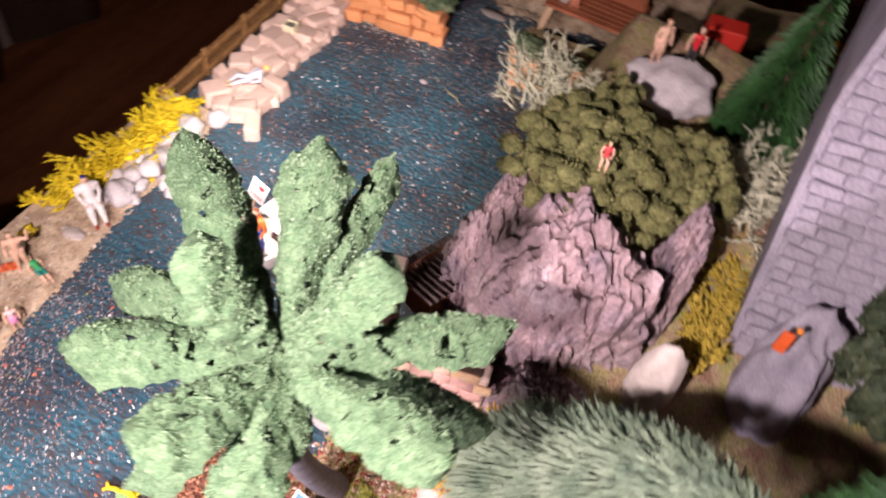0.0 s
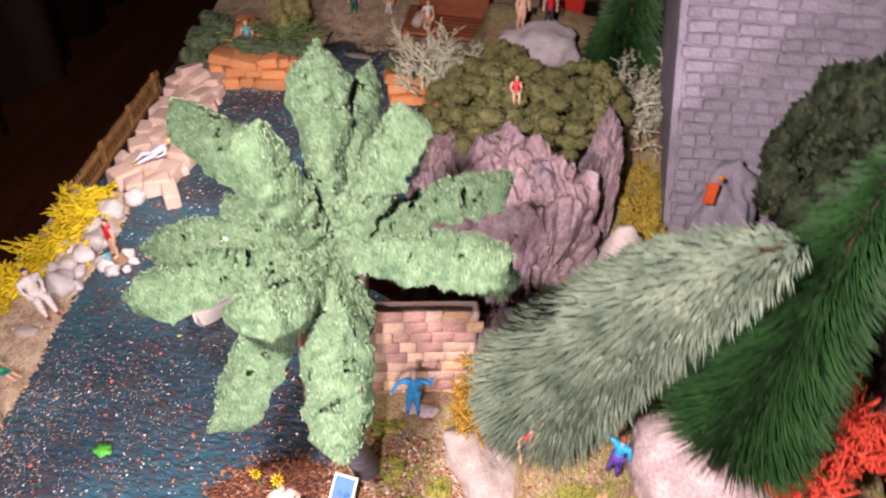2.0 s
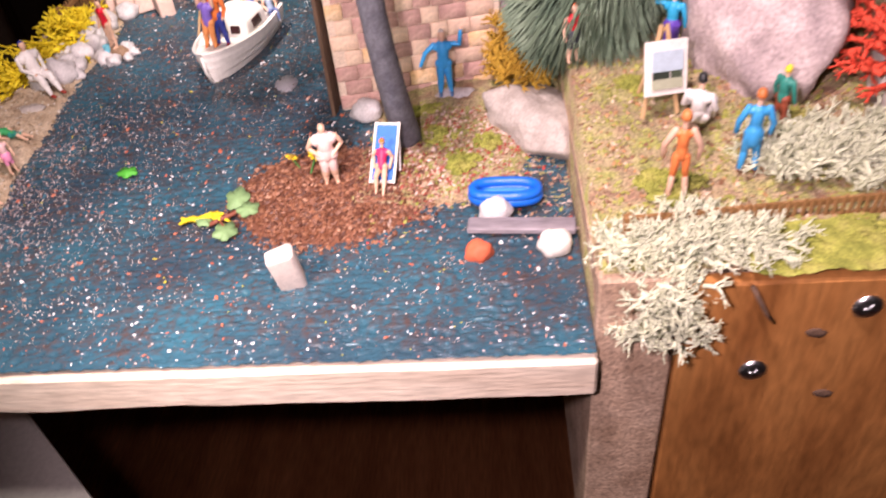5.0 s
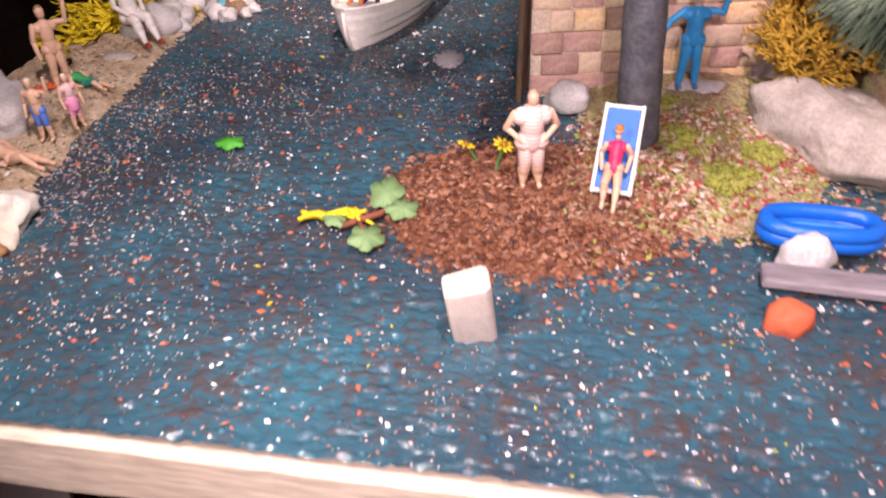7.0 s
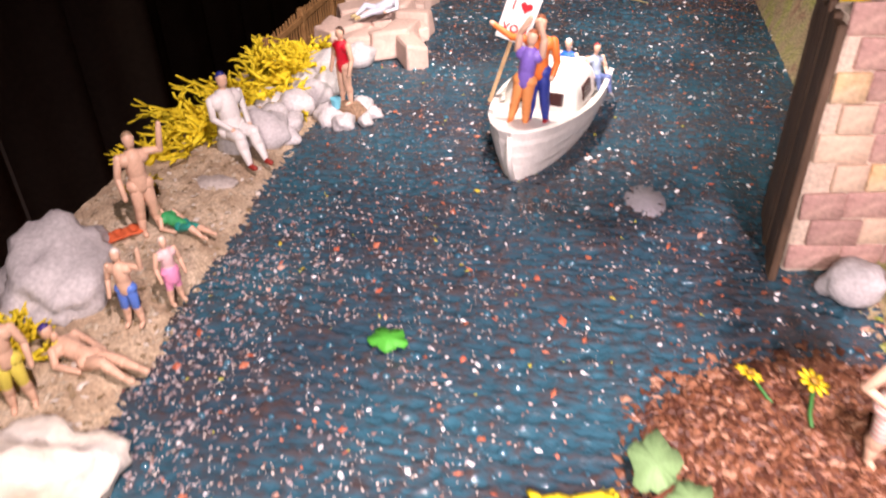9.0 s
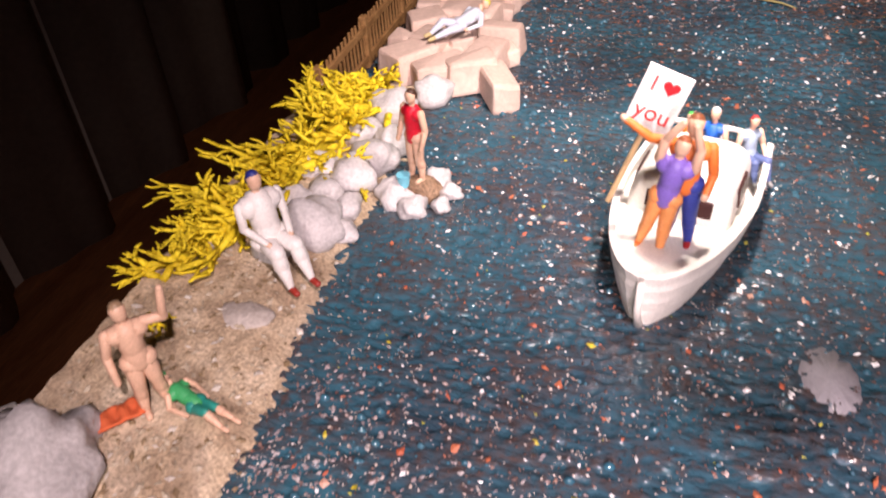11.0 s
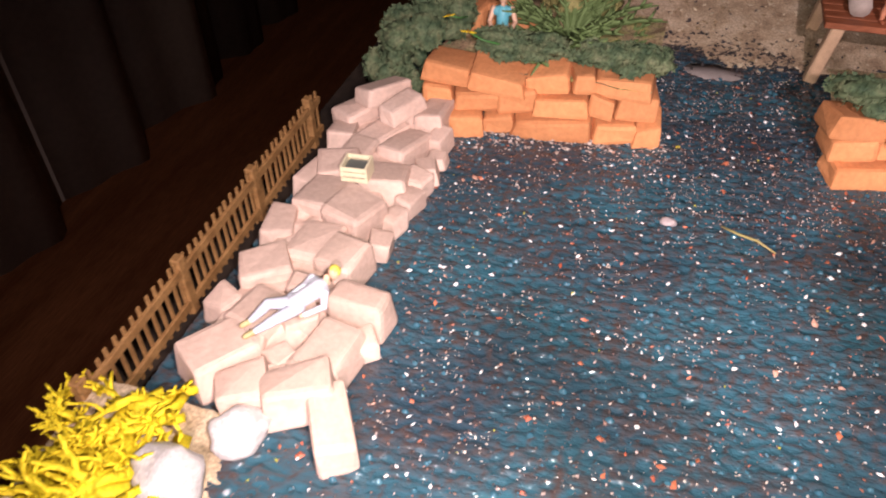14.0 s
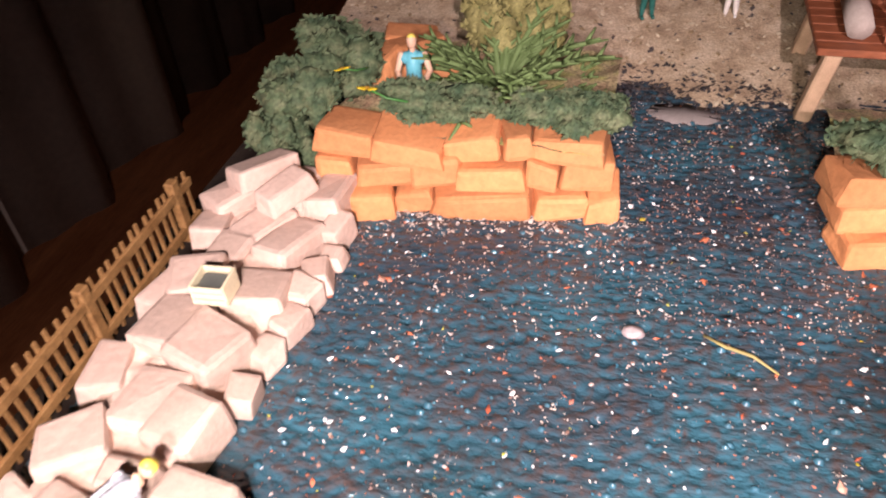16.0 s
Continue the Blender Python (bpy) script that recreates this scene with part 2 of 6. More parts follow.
def tube(bm, pts, rad, seg=8, mi=0, cap=True):
    """A tapered tube along points."""
    pts = [Vector(p) for p in pts]
    rads = rad if isinstance(rad, (list, tuple)) else [rad] * len(pts)
    rings = []
    side = None
    for i, p in enumerate(pts):
        d = (pts[min(i + 1, len(pts) - 1)] - pts[max(i - 1, 0)]).normalized()
        if side is None:
            side = d.orthogonal().normalized()
        side = (side - d * side.dot(d)).normalized()
        up = d.cross(side)
        rings.append([bm.verts.new(p + (side * math.cos(a) + up * math.sin(a)) * rads[i]) for a in (2 * math.pi * k / seg for k in range(seg))])
    for a, b in zip(rings, rings[1:]):
        for k in range(seg):
            bm.faces.new((a[k], a[(k + 1) % seg], b[(k + 1) % seg], b[k])).material_index = mi
    if cap:
        bm.faces.new(rings[0][::-1]).material_index = mi
        bm.faces.new(rings[-1]).material_index = mi


def capsule(bm, p0, p1, r0, r1, mi=0, seg=8):
    p0, p1 = Vector(p0), Vector(p1)
    d = (p1 - p0).normalized() if (p1 - p0).length > 1e-6 else Vector((0, 0, 1))
    pts, rad = [], []
    for a in (-85, -50, -15):
        pts.append(p0 + d * r0 * math.sin(radians(a)))
        rad.append(r0 * math.cos(radians(a)))
    for a in (15, 50, 85):
        pts.append(p1 + d * r1 * math.sin(radians(a)))
        rad.append(r1 * math.cos(radians(a)))
    tube(bm, pts, rad, seg, mi)


def blob(bm, c, s, seed, rough=0.25, sub=3, freq=1.6, rot=0.0, flat=None, mi=0):
    """A stone: a ball pushed about by noise, with a flattened foot."""
    r = bmesh.ops.create_icosphere(bm, subdivisions=sub, radius=1.0)
    m = Matrix.Rotation(rot, 3, "Z")
    for v in r["verts"]:
        p = v.co.copy()
        k = 1 + rough * noise.noise(p * freq + Vector((seed * 5.1, seed, -seed))) + 0.35 * rough * noise.noise(p * freq * 3.1 + Vector((seed, 0, 9)))
        q = p * k
        if flat is not None:
            q.z = max(q.z, flat)
        v.co = m @ Vector((q.x * s[0], q.y * s[1], q.z * s[2])) + Vector(c)
    for f in {f for v in r["verts"] for f in v.link_faces}:
        f.material_index = mi


def stone(name, c, s, seed, mat, label, category="stone", group="", rough=0.25, rot=0.0, sub=3, freq=1.6):
    bm = bmesh.new()
    blob(bm, (0, 0, 0), s, seed, rough, sub, freq, rot, -0.7)
    return whole(name, bm, mat, label, category, True, pose(*c), group)


def sheet(bm, x0, x1, y0, y1, nx, ny, height, mi=0, inside=None):
    """A grid over a rectangle, raised by height(x, y); with a skirt left to solid ground below."""
    vs = {}
    for i in range(nx + 1):
        for j in range(ny + 1):
            x, y = x0 + (x1 - x0) * i / nx, y0 + (y1 - y0) * j / ny
            vs[i, j] = bm.verts.new((x, y, height(x, y)))
    for i in range(nx):
        for j in range(ny):
            q = [vs[i, j], vs[i + 1, j], vs[i + 1, j + 1], vs[i, j + 1]]
            if inside is None or all(inside(v.co.x, v.co.y) for v in q):
                bm.faces.new(q).material_index = mi
    bmesh.ops.delete(bm, geom=[v for v in bm.verts if not v.link_faces], context="VERTS")


def lichen(bm, p, d, length, rad, depth, rng, spread=0.8, fork=3):
    """Forking moss branches."""
    p, d = Vector(p), Vector(d).normalized()
    mid = p + d * length * 0.5 + Vector((rng.uniform(-1, 1), rng.uniform(-1, 1), rng.uniform(-1, 1))) * length * 0.12
    end = p + d * length
    tube(bm, [p, mid, end], [rad, rad * 0.85, rad * 0.62], 5 if depth > 1 else 4)
    if depth <= 0:
        return
    for k in range(rng.choice((fork - 1, fork))):
        nd = d + Vector((rng.uniform(-1, 1), rng.uniform(-1, 1), rng.uniform(-0.7, 0.9))) * spread
        start = end if k == 0 else p + d * length * rng.uniform(0.4, 0.95)
        lichen(bm, start, nd, length * rng.uniform(0.6, 0.85), rad * 0.66, depth - 1, rng, spread, fork)


def needle(bm, p, d, length, width, droop=0.2):
    """One flat tapering needle of four triangles."""
    d = Vector(d).normalized()
    side = d.cross(Vector((0.13, 0.2, 1))).normalized() * width * 0.5
    up = side.cross(d).normalized() * width * 0.35
    mid = p + d * length * 0.5
    tip = p + d * length - Vector((0, 0, droop * length))
    a, b, c, t = (bm.verts.new(q) for q in (p - side, p + side, mid + up, tip))
    bm.faces.new((a, b, c))
    bm.faces.new((a, c, t))
    bm.faces.new((b, t, c))


# joints of a standing, sitting and reclining figure of height 1
STAND = dict(hip=(0, 0, 0.5), chest=(0, 0, 0.76), neck=(0, 0, 0.85), head=(0, -0.01, 0.93), kl=(-0.06, -0.01, 0.27), kr=(0.06, -0.01, 0.27), fl=(-0.08, 0, 0.03), fr=(0.08, 0, 0.03),
             el=(-0.17, 0, 0.62), er=(0.17, 0, 0.62), hl=(-0.17, -0.06, 0.46), hr=(0.17, -0.06, 0.46))
AKIMBO = dict(STAND, el=(-0.24, 0.03, 0.64), er=(0.24, 0.03, 0.64), hl=(-0.11, -0.06, 0.54), hr=(0.11, -0.06, 0.54))
WAVE = dict(STAND, er=(0.24, -0.02, 0.78), hr=(0.27, -0.05, 1.0))
SIT = dict(hip=(0, 0, 0.2), chest=(0, 0.06, 0.46), neck=(0, 0.05, 0.56), head=(0, 0.03, 0.65), kl=(-0.08, -0.25, 0.27), kr=(0.08, -0.25, 0.27), fl=(-0.08, -0.32, 0.03), fr=(0.09, -0.34, 0.03),
           el=(-0.17, 0.02, 0.33), er=(0.17, 0.02, 0.33), hl=(-0.12, -0.14, 0.27), hr=(0.12, -0.14, 0.27))
LIE = dict(hip=(0, 0, 0.09), chest=(0, 0.25, 0.15), neck=(0, 0.34, 0.2), head=(0, 0.42, 0.24), kl=(-0.07, -0.22, 0.16), kr=(0.07, -0.22, 0.08), fl=(-0.07, -0.42, 0.05), fr=(0.07, -0.45, 0.05),
           el=(-0.18, 0.2, 0.08), er=(0.18, 0.2, 0.08), hl=(-0.15, 0.02, 0.06), hr=(0.15, 0.02, 0.06))
SKIN = (0.68, 0.44, 0.31)


def figure(at, joints, height, top, bottom, hair, label, shoes=None, skirt=False, bare_arms=True, fat=1.18, extra=(), group="painted figures"):
    """A small painted model figure, one plain mesh: limbs, trunk, head and hair."""
    bm = bmesh.new()
    j = {k: Vector(v) for k, v in joints.items()}
    waist = j["hip"].lerp(j["chest"], 0.45)
    out = Vector((1, 0, 0))
    capsule(bm, waist, j["chest"], 0.072 * fat, 0.078 * fat, 1, 10)
    capsule(bm, j["hip"], waist, 0.074 * fat, 0.072 * fat, 1, 10)
    capsule(bm, j["chest"] - out * 0.06 * fat, j["chest"] + out * 0.06 * fat, 0.06 * fat, 0.06 * fat, 1, 8)
    capsule(bm, j["hip"] - out * 0.04 * fat, j["hip"] + out * 0.04 * fat, 0.066 * fat, 0.066 * fat, 2, 8)
    for s in ("l", "r"):
        k = -1 if s == "l" else 1
        hip = j["hip"] + Vector((0.045 * k, 0, -0.02))
        capsule(bm, hip, j["k" + s], 0.06 * fat, 0.043 * fat, 2)
        capsule(bm, j["k" + s], j["k" + s].lerp(j["f" + s], 0.35) + Vector((0, 0.012, 0)), 0.04 * fat, 0.043 * fat, 2 if shoes else 0)
        capsule(bm, j["k" + s].lerp(j["f" + s], 0.35) + Vector((0, 0.012, 0)), j["f" + s], 0.043 * fat, 0.027, 2 if shoes else 0)
        capsule(bm, j["f" + s], j["f" + s] + Vector((0, -0.07, -0.005)), 0.03, 0.026, 4)
        sh = j["chest"] + Vector((0.105 * k * fat, 0, 0.03))
        capsule(bm, sh, j["e" + s], 0.04, 0.034, 0 if bare_arms else 1)
        capsule(bm, j["e" + s], j["h" + s], 0.033, 0.027, 0 if bare_arms else 1)
        capsule(bm, j["h" + s], j["h" + s] + (j["h" + s] - j["e" + s]).normalized() * 0.03, 0.027, 0.024, 0, 6)
    if skirt:
        capsule(bm, j["hip"] + Vector((0, 0, 0.03)), j["hip"] * 0.6 + (j["kl"] + j["kr"]) * 0.2, 0.088 * fat, 0.1 * fat, 2, 10)
    capsule(bm, j["neck"] - Vector((0, 0, 0.03)), j["neck"] + Vector((0, 0, 0.03)), 0.035, 0.035, 0, 6)
    capsule(bm, j["head"] - Vector((0, 0.0, 0.02)), j["head"] + Vector((0, 0, 0.02)), 0.05, 0.057, 0, 10)
    capsule(bm, j["head"] + Vector((0, 0.018, 0.02)), j["head"] + Vector((0, 0.008, 0.04)), 0.056, 0.05, 3, 10)
    for p0, p1, r0, r1, mi in extra:
        capsule(bm, p0, p1, r0, r1, mi, 6)
    bmesh.ops.scale(bm, vec=(height,) * 3, verts=bm.verts)
    ink = lambda c: paint(*c) if isinstance(c, tuple) else c
    mats = [paint(*SKIN), ink(top), ink(bottom), paint(*hair), paint(*(shoes or SKIN))]
    return whole("model_figure", bm, mats, label, "figurine", True, at, group)

# ---- the room ----


def slab(name, c, s, mat, label, category):
    bm = bmesh.new()
    box(bm, c, s)
    return whole(name, bm, mat, label, category, kind="structure")


slab("floor", (0.4, 0.6, -0.72), (3.3, 3.6, 0.04), FLOORWOOD, "dark brown wooden room floor", "floor")
slab("wall_west", (-1.16, 0.2, 0.5), (0.06, 2.3, 2.4), WALLPAINT, "plain grey-white room wall in the dark", "wall")
slab("wall_north", (0.4, 2.43, 0.5), (3.3, 0.06, 2.4), CURTAIN, "dark room wall", "wall")
slab("wall_east", (2.08, 0.6, 0.5), (0.06, 3.6, 2.4), WALLPAINT, "plain grey-white room wall in the dark", "wall")
slab("wall_south", (0.4, -1.23, 0.5), (3.3, 0.06, 2.4), WALLPAINT, "plain grey-white room wall in the dark", "wall")
slab("ceiling", (0.4, 0.6, 1.73), (3.4, 3.8, 0.06), WALLPAINT, "plain dim ceiling", "ceiling")


def drape(x, y, length, along, mat, label):
    bm = bmesh.new()
    n = 60
    vs = []
    for k in range(n + 1):
        u = k / n
        off = 0.03 * math.sin(u * 34) + 0.012 * math.sin(u * 71 + 1)
        px, py = (x + off, y + u * length) if along == "y" else (x + u * length, y + off)
        vs.append((bm.verts.new((px, py, -0.7)), bm.verts.new((px, py, 1.6))))
    for a, b in zip(vs, vs[1:]):
        bm.faces.new((a[0], b[0], b[1], a[1]))
    r = bmesh.ops.solidify(bm, geom=bm.faces[:], thickness=0.006)
    return whole("curtain", bm, mat, label, "curtain", True)


drape(-1.1, 1.38, 1.0, "y", CURTAIN, "dark heavy curtain hanging in folds to the floor")
drape(-1.095, 0.05, 1.36, "y", WALLPAINT, "grey curtain hanging in soft folds before the wall")

# ---- base of the model: water, boards, ground ----
bm = bmesh.new()
box(bm, (-0.1135, 0.285, -0.0098), (0.243, 0.594, 0.0141), bevel=0.0008)
bmesh.ops.subdivide_edges(bm, edges=[e for e in bm.edges if abs(e.verts[0].co.x - e.verts[1].co.x) > 0.1], cuts=90)
for v in bm.verts:
    if v.co.y < 0:
        k = noise.noise(Vector((v.co.x * 45, 1, 0))) + 0.5 * noise.noise(Vector((v.co.x * 160, 4, 0)))
        v.co.y += 0.0006 * k
        if v.co.z < -0.01:
            v.co.z += 0.0011 * noise.noise(Vector((v.co.x * 30, 7, 0))) + 0.0004 * noise.noise(Vector((v.co.x * 140, 2, 0)))
whole("base_board", bm, RAWWOOD, "raw pale plywood base board with a rough sawn edge", "board", kind="structure")


def ripple(x, y):
    """Sharp little crests with rounded troughs between them."""
    a = 1 - abs(noise.noise(Vector((x * 290, y * 500, 0)))) * 2.2
    b = 1 - abs(noise.noise(Vector((x * 540 + 7, y * 900, 3)))) * 2.2
    h = 0.00075 * (a - 0.45) + 0.0003 * (b - 0.45) + 0.0003 * noise.noise(Vector((x * 60, y * 80, 5)))
    return max(-0.0006, h) - (0.0002 if y > 0 else 0.0002 - y * 0.03)


bm = bmesh.new()
sheet(bm, -0.2345, 0.0075, -0.0105, 0.46, 290, 600, ripple)
whole("water", bm, WATER, "glossy rippled dark blue poured water strewn with specks", "water", True, kind="structure")


# Ledge along the base board's left side, near black all over.
bm = bmesh.new()
box(bm, (-0.243, 0.29, -0.0115), (0.02, 0.58, 0.005), bevel=0.0006)
whole("base_ledge", bm, material("ledge_black", [(0.012, 0.008, 0.006), (0.03, 0.02, 0.014)], 60, 0.7, 0.3, 500, 0.3), "near-black ledge under the base board", "board", kind="structure")


def land(x, y):
    """Height of the ground on the right-hand shore and the hill behind it."""
    k = 0.0009 * noise.noise(Vector((x * 260, y * 260, 1))) + 0.003 * noise.noise(Vector((x * 45, y * 45, 5)))
    front = 0.022 + 0.12 * max(0, y)
    back = min(0.082, 0.034 + max(0, y - 0.1) * 0.2)
    z = front if y < 0.1 else back
    shore = 0.008 if y < 0.125 else 0.008 - 0.068 * min(1, (y - 0.125) / 0.05)
    if y > 0.35:
        shore = -0.06 + (y - 0.35) * 0.5
    z = z * min(1, max(0, (x - shore) / (0.0012 if y < 0.12 else 0.03)))
    if y > 0.35:
        z *= max(0.1, 1 - (y - 0.35) / 0.12)
    return z + k * min(1, max(0, (x - shore) / 0.01)) - 0.002


bm = bmesh.new()
sheet(bm, 0.0078, 0.14, -0.002, 0.125, 90, 90, land)
whole("ground", bm, TURF, "brown and green strewn turf on a raised shore", "ground", True, kind="structure")
bm = bmesh.new()
sheet(bm, 0.046, 0.131, -0.0052, 0.0115, 70, 20, lambda x, y: land(x, y) + 0.0016 + 0.0006 * noise.noise(Vector((x * 900, y * 900, 0))))
whole("grass_strip", bm, GRASS, "yellow-green grass mat along the board's edge", "grass", True, kind="structure")
bm = bmesh.new()
sheet(bm, -0.07, 0.2, 0.125, 0.55, 130, 170, land)
whole("hillside", bm, TURF, "brown and olive turfed hillside behind the cliff", "ground", True, kind="structure")
bm = bmesh.new()
box(bm, (0.0737, 0.061, -0.054), (0.1306, 0.125, 0.138))
whole("right_block", bm, EDGEWOOD, "wooden block under the raised shore", "board", kind="structure").location.z = 0.0

# front board with screws
bm = bmesh.new()
box(bm, (0.0808, -0.0022, -0.051), (0.1005, 0.005, 0.137), bevel=0.0008)
fb = whole("front_board", bm, BOARD, "brown varnished front board fixed with zinc screws", "board")
bm = bmesh.new()
box(bm, (0.0186, -0.0023, -0.05), (0.0215, 0.005, 0.14), bevel=0.0006)
whole("edge_post", bm, EDGEWOOD, "pale raw wooden post beside the front board", "post")


def screw(x, z):
    at = pose(x, -0.0046, z, 90) @ pose(0, 0, 0, 0, 0, random.uniform(0, 90))
    bm = bmesh.new()
    tube(bm, [(0, 0, -0.001), (0, 0, 0.0004), (0, 0, 0.0011), (0, 0, 0.0014)], [0.004, 0.004, 0.003, 0.0014], 20)
    box(bm, (0, 0, 0.0014), (0.0034, 0.0007, 0.0006))
    box(bm, (0, 0, 0.0014), (0.0007, 0.0034, 0.0006))
    return whole("screw", bm, STEEL, "shiny zinc screw with a cross-slotted head in the board", "screw", True, at, "screws of the front board")


for x, z in ((0.077, 0.0074), (0.0523, -0.0166), (0.106, -0.016)):
    screw(x, z)

# mulch island and palm bed


def island(x, y):
    d = math.hypot((x + 0.074) / 0.034, (y - 0.066) / 0.028)
    d2 = math.hypot((x + 0.033) / 0.03, (y - 0.099) / 0.042)
    h = max(0, 1 - min(d, d2) ** 2) ** 0.5 * 0.005
    return h + 0.0008 * noise.noise(Vector((x * 500, y * 500, 2))) - 0.0008


bm = bmesh.new()
sheet(bm, -0.11, -0.04, 0.035, 0.1, 90, 80, island)
whole("mulch_mound", bm, MULCH, "low mound of red-brown mulch rising from the water", "soil", True, kind="structure")
bm = bmesh.new()
sheet(bm, -0.066, 0.0078, 0.055, 0.15, 70, 90, lambda x, y: island(x, y) + 0.0004 + 0.003 * max(0, min(1, (y - 0.11) / 0.02)))
whole("palm_bed", bm, TURF, "bed of mixed gravel and turf round the palm", "ground", True, kind="structure")

# left bank


def bank(x, y):
    shore = -0.1935 - 0.09 * max(0, min(y, 0.16) - 0.05) + 0.003 * noise.noise(Vector((y * 60, 2, 0)))
    h = min(1, max(0, (shore - x) / 0.012)) * (0.004 + 0.05 * max(0, -0.215 - x))
    return h + 0.0007 * noise.noise(Vector((x * 350, y * 350, 8))) * min(1, max(0, (shore - x) / 0.006)) - 0.0012


bm = bmesh.new()
sheet(bm, -0.242, -0.186, 0.02, 0.236, 60, 160, bank)
whole("left_bank", bm, SAND, "sandy brown bank along the water", "ground", True, kind="structure")


def beach(x, y):
    edge = 0.42 + 0.012 * noise.noise(Vector((x * 40, 0, 4))) + max(0, x + 0.1) * 0.1
    return min(0.02, max(0, y - edge) * 0.16) + 0.0009 * noise.noise(Vector((x * 300, y * 300, 1))) * min(1, max(0, (y - edge) / 0.01)) - 0.0008


bm = bmesh.new()
sheet(bm, -0.243, 0.0, 0.39, 0.58, 100, 80, beach)
whole("beach", bm, SAND, "pale sandy beach at the far end of the water", "ground", True, kind="structure")

# ---- wharf of pink stones ----
BLOCKS = [(-0.1895, 0.2385, 0.0155, 0.008, -58), (-0.198, 0.2435, 0.016, 0.0095, 28), (-0.2105, 0.241, 0.0115, 0.01, 30), (-0.2215, 0.2475, 0.015, 0.0125, 55),
          (-0.217, 0.2605, 0.013, 0.012, 75), (-0.196, 0.2555, 0.011, 0.014, -8), (-0.1945, 0.2695, 0.014, 0.0085, -6), (-0.209, 0.271, 0.01, 0.007, 5),
          (-0.2245, 0.275, 0.013, 0.011, 35), (-0.202, 0.283, 0.011, 0.0125, -10), (-0.215, 0.286, 0.012, 0.014, 0), (-0.2065, 0.3, 0.012, 0.0125, -18),
          (-0.2205, 0.304, 0.012, 0.0145, -8), (-0.2045, 0.317, 0.0125, 0.0125, 10), (-0.2215, 0.317, 0.012, 0.0095, 20), (-0.205, 0.334, 0.009, 0.015, -18),
          (-0.217, 0.337, 0.009, 0.016, -25), (-0.2095, 0.352, 0.0075, 0.0135, -8), (-0.201, 0.351, 0.008, 0.0135, 0), (-0.2275, 0.3455, 0.0095, 0.013, -35)]
rng = random.Random(4)


def block(c, s, yaw, mat, name, label, group, bevel=0.0013, tilt=5, category="stone"):
    bm = bmesh.new()
    box(bm, (0, 0, 0), s, bevel=bevel, seg=2)
    skew = [rng.uniform(-1, 1) * 0.02 * min(tilt, 6) for _ in range(4)]
    for v in bm.verts:
        a, b, h = v.co.x / s[0], v.co.y / s[1], v.co.z / s[2]
        v.co.x *= 1 + skew[0] * b - 0.1 * h
        v.co.y *= 1 + skew[1] * a - 0.1 * h
        v.co.z += s[2] * (skew[2] * a + skew[3] * b)
        v.co += wobble(v.co, 160, 0.0011, c[0] * 900 + c[1] * 300)
    return whole(name, bm, mat, label, category, False, pose(*c, rng.uniform(-tilt, tilt), rng.uniform(-tilt, tilt), yaw), group)


bm = bmesh.new()
sheet(bm, -0.2285, -0.2035, 0.246, 0.357, 40, 150, lambda x, y: 0.0066 * min(1, (x + 0.2285) / 0.003, (-0.2035 - x) / 0.003, (y - 0.246) / 0.004, (0.357 - y) / 0.004) - 0.0006 + 0.0009 * noise.noise(Vector((x * 300, y * 300, 2))))
whole("wharf_bed", bm, WHARF, "pink stone rubble packed under the wharf's blocks", "wharf", True, kind="structure")
for x, y, lx, ly, yaw in BLOCKS:
    if 0.24 < y < 0.29:
        x, lx, ly = -0.207 + (x + 0.207) * 0.9, lx * 0.93, ly * 0.93
    if y > 0.28 and x > -0.21:
        x -= 0.0035
    h = 0.0092 + rng.uniform(-0.001, 0.0016)
    block((x, y, h / 2), (lx * 1.07, ly * 1.07, h), yaw, WHARF, "wharf_stone", "pale pink hewn stone block of the wharf", "wharf stones", 0.0013, 3.5)
for x, y, s in ((-0.224, 0.3555, 0.011), (-0.2, 0.321, 0.008), (-0.201, 0.304, 0.007), (-0.1985, 0.334, 0.006), (-0.2, 0.251, 0.009), (-0.22, 0.3275, 0.01), (-0.2275, 0.263, 0.008), (-0.2055, 0.2455, 0.008)):
    block((x, y, s * 0.42), (s, s * 0.9, s * 0.85), rng.uniform(0, 90), WHARF, "wharf_stone", "small pink stone wedged into the wharf", "wharf stones")

for x, y, z, lx, ly, lz, yaw in ((-0.2205, 0.3495, 0.0135, 0.0085, 0.016, 0.006, -32), (-0.2125, 0.3435, 0.0125, 0.0065, 0.013, 0.005, -30), (-0.2285, 0.3355, 0.004, 0.009, 0.01, 0.008, 10),
                                 (-0.2005, 0.3425, 0.0035, 0.006, 0.0085, 0.007, -12), (-0.1995, 0.3275, 0.003, 0.006, 0.008, 0.006, 20), (-0.1995, 0.3125, 0.003, 0.0055, 0.008, 0.006, -15), (-0.2005, 0.2935, 0.003, 0.006, 0.007, 0.006, 8),
                                 (-0.228, 0.3135, 0.004, 0.006, 0.012, 0.008, -10), (-0.2275, 0.2915, 0.004, 0.008, 0.012, 0.008, 12), (-0.2085, 0.2625, 0.004, 0.009, 0.008, 0.008, 40), (-0.2145, 0.2515, 0.004, 0.007, 0.008, 0.007, 15),
                                 (-0.192, 0.261, 0.003, 0.007, 0.007, 0.006, 30), (-0.207, 0.251, 0.004, 0.006, 0.007, 0.007, 60)):
    block((x, y, z), (lx, ly, lz), yaw, WHARF, "wharf_stone", "small pink stone wedged into the wharf", "wharf stones", 0.0009, 8)

# ---- orange stone platform ----


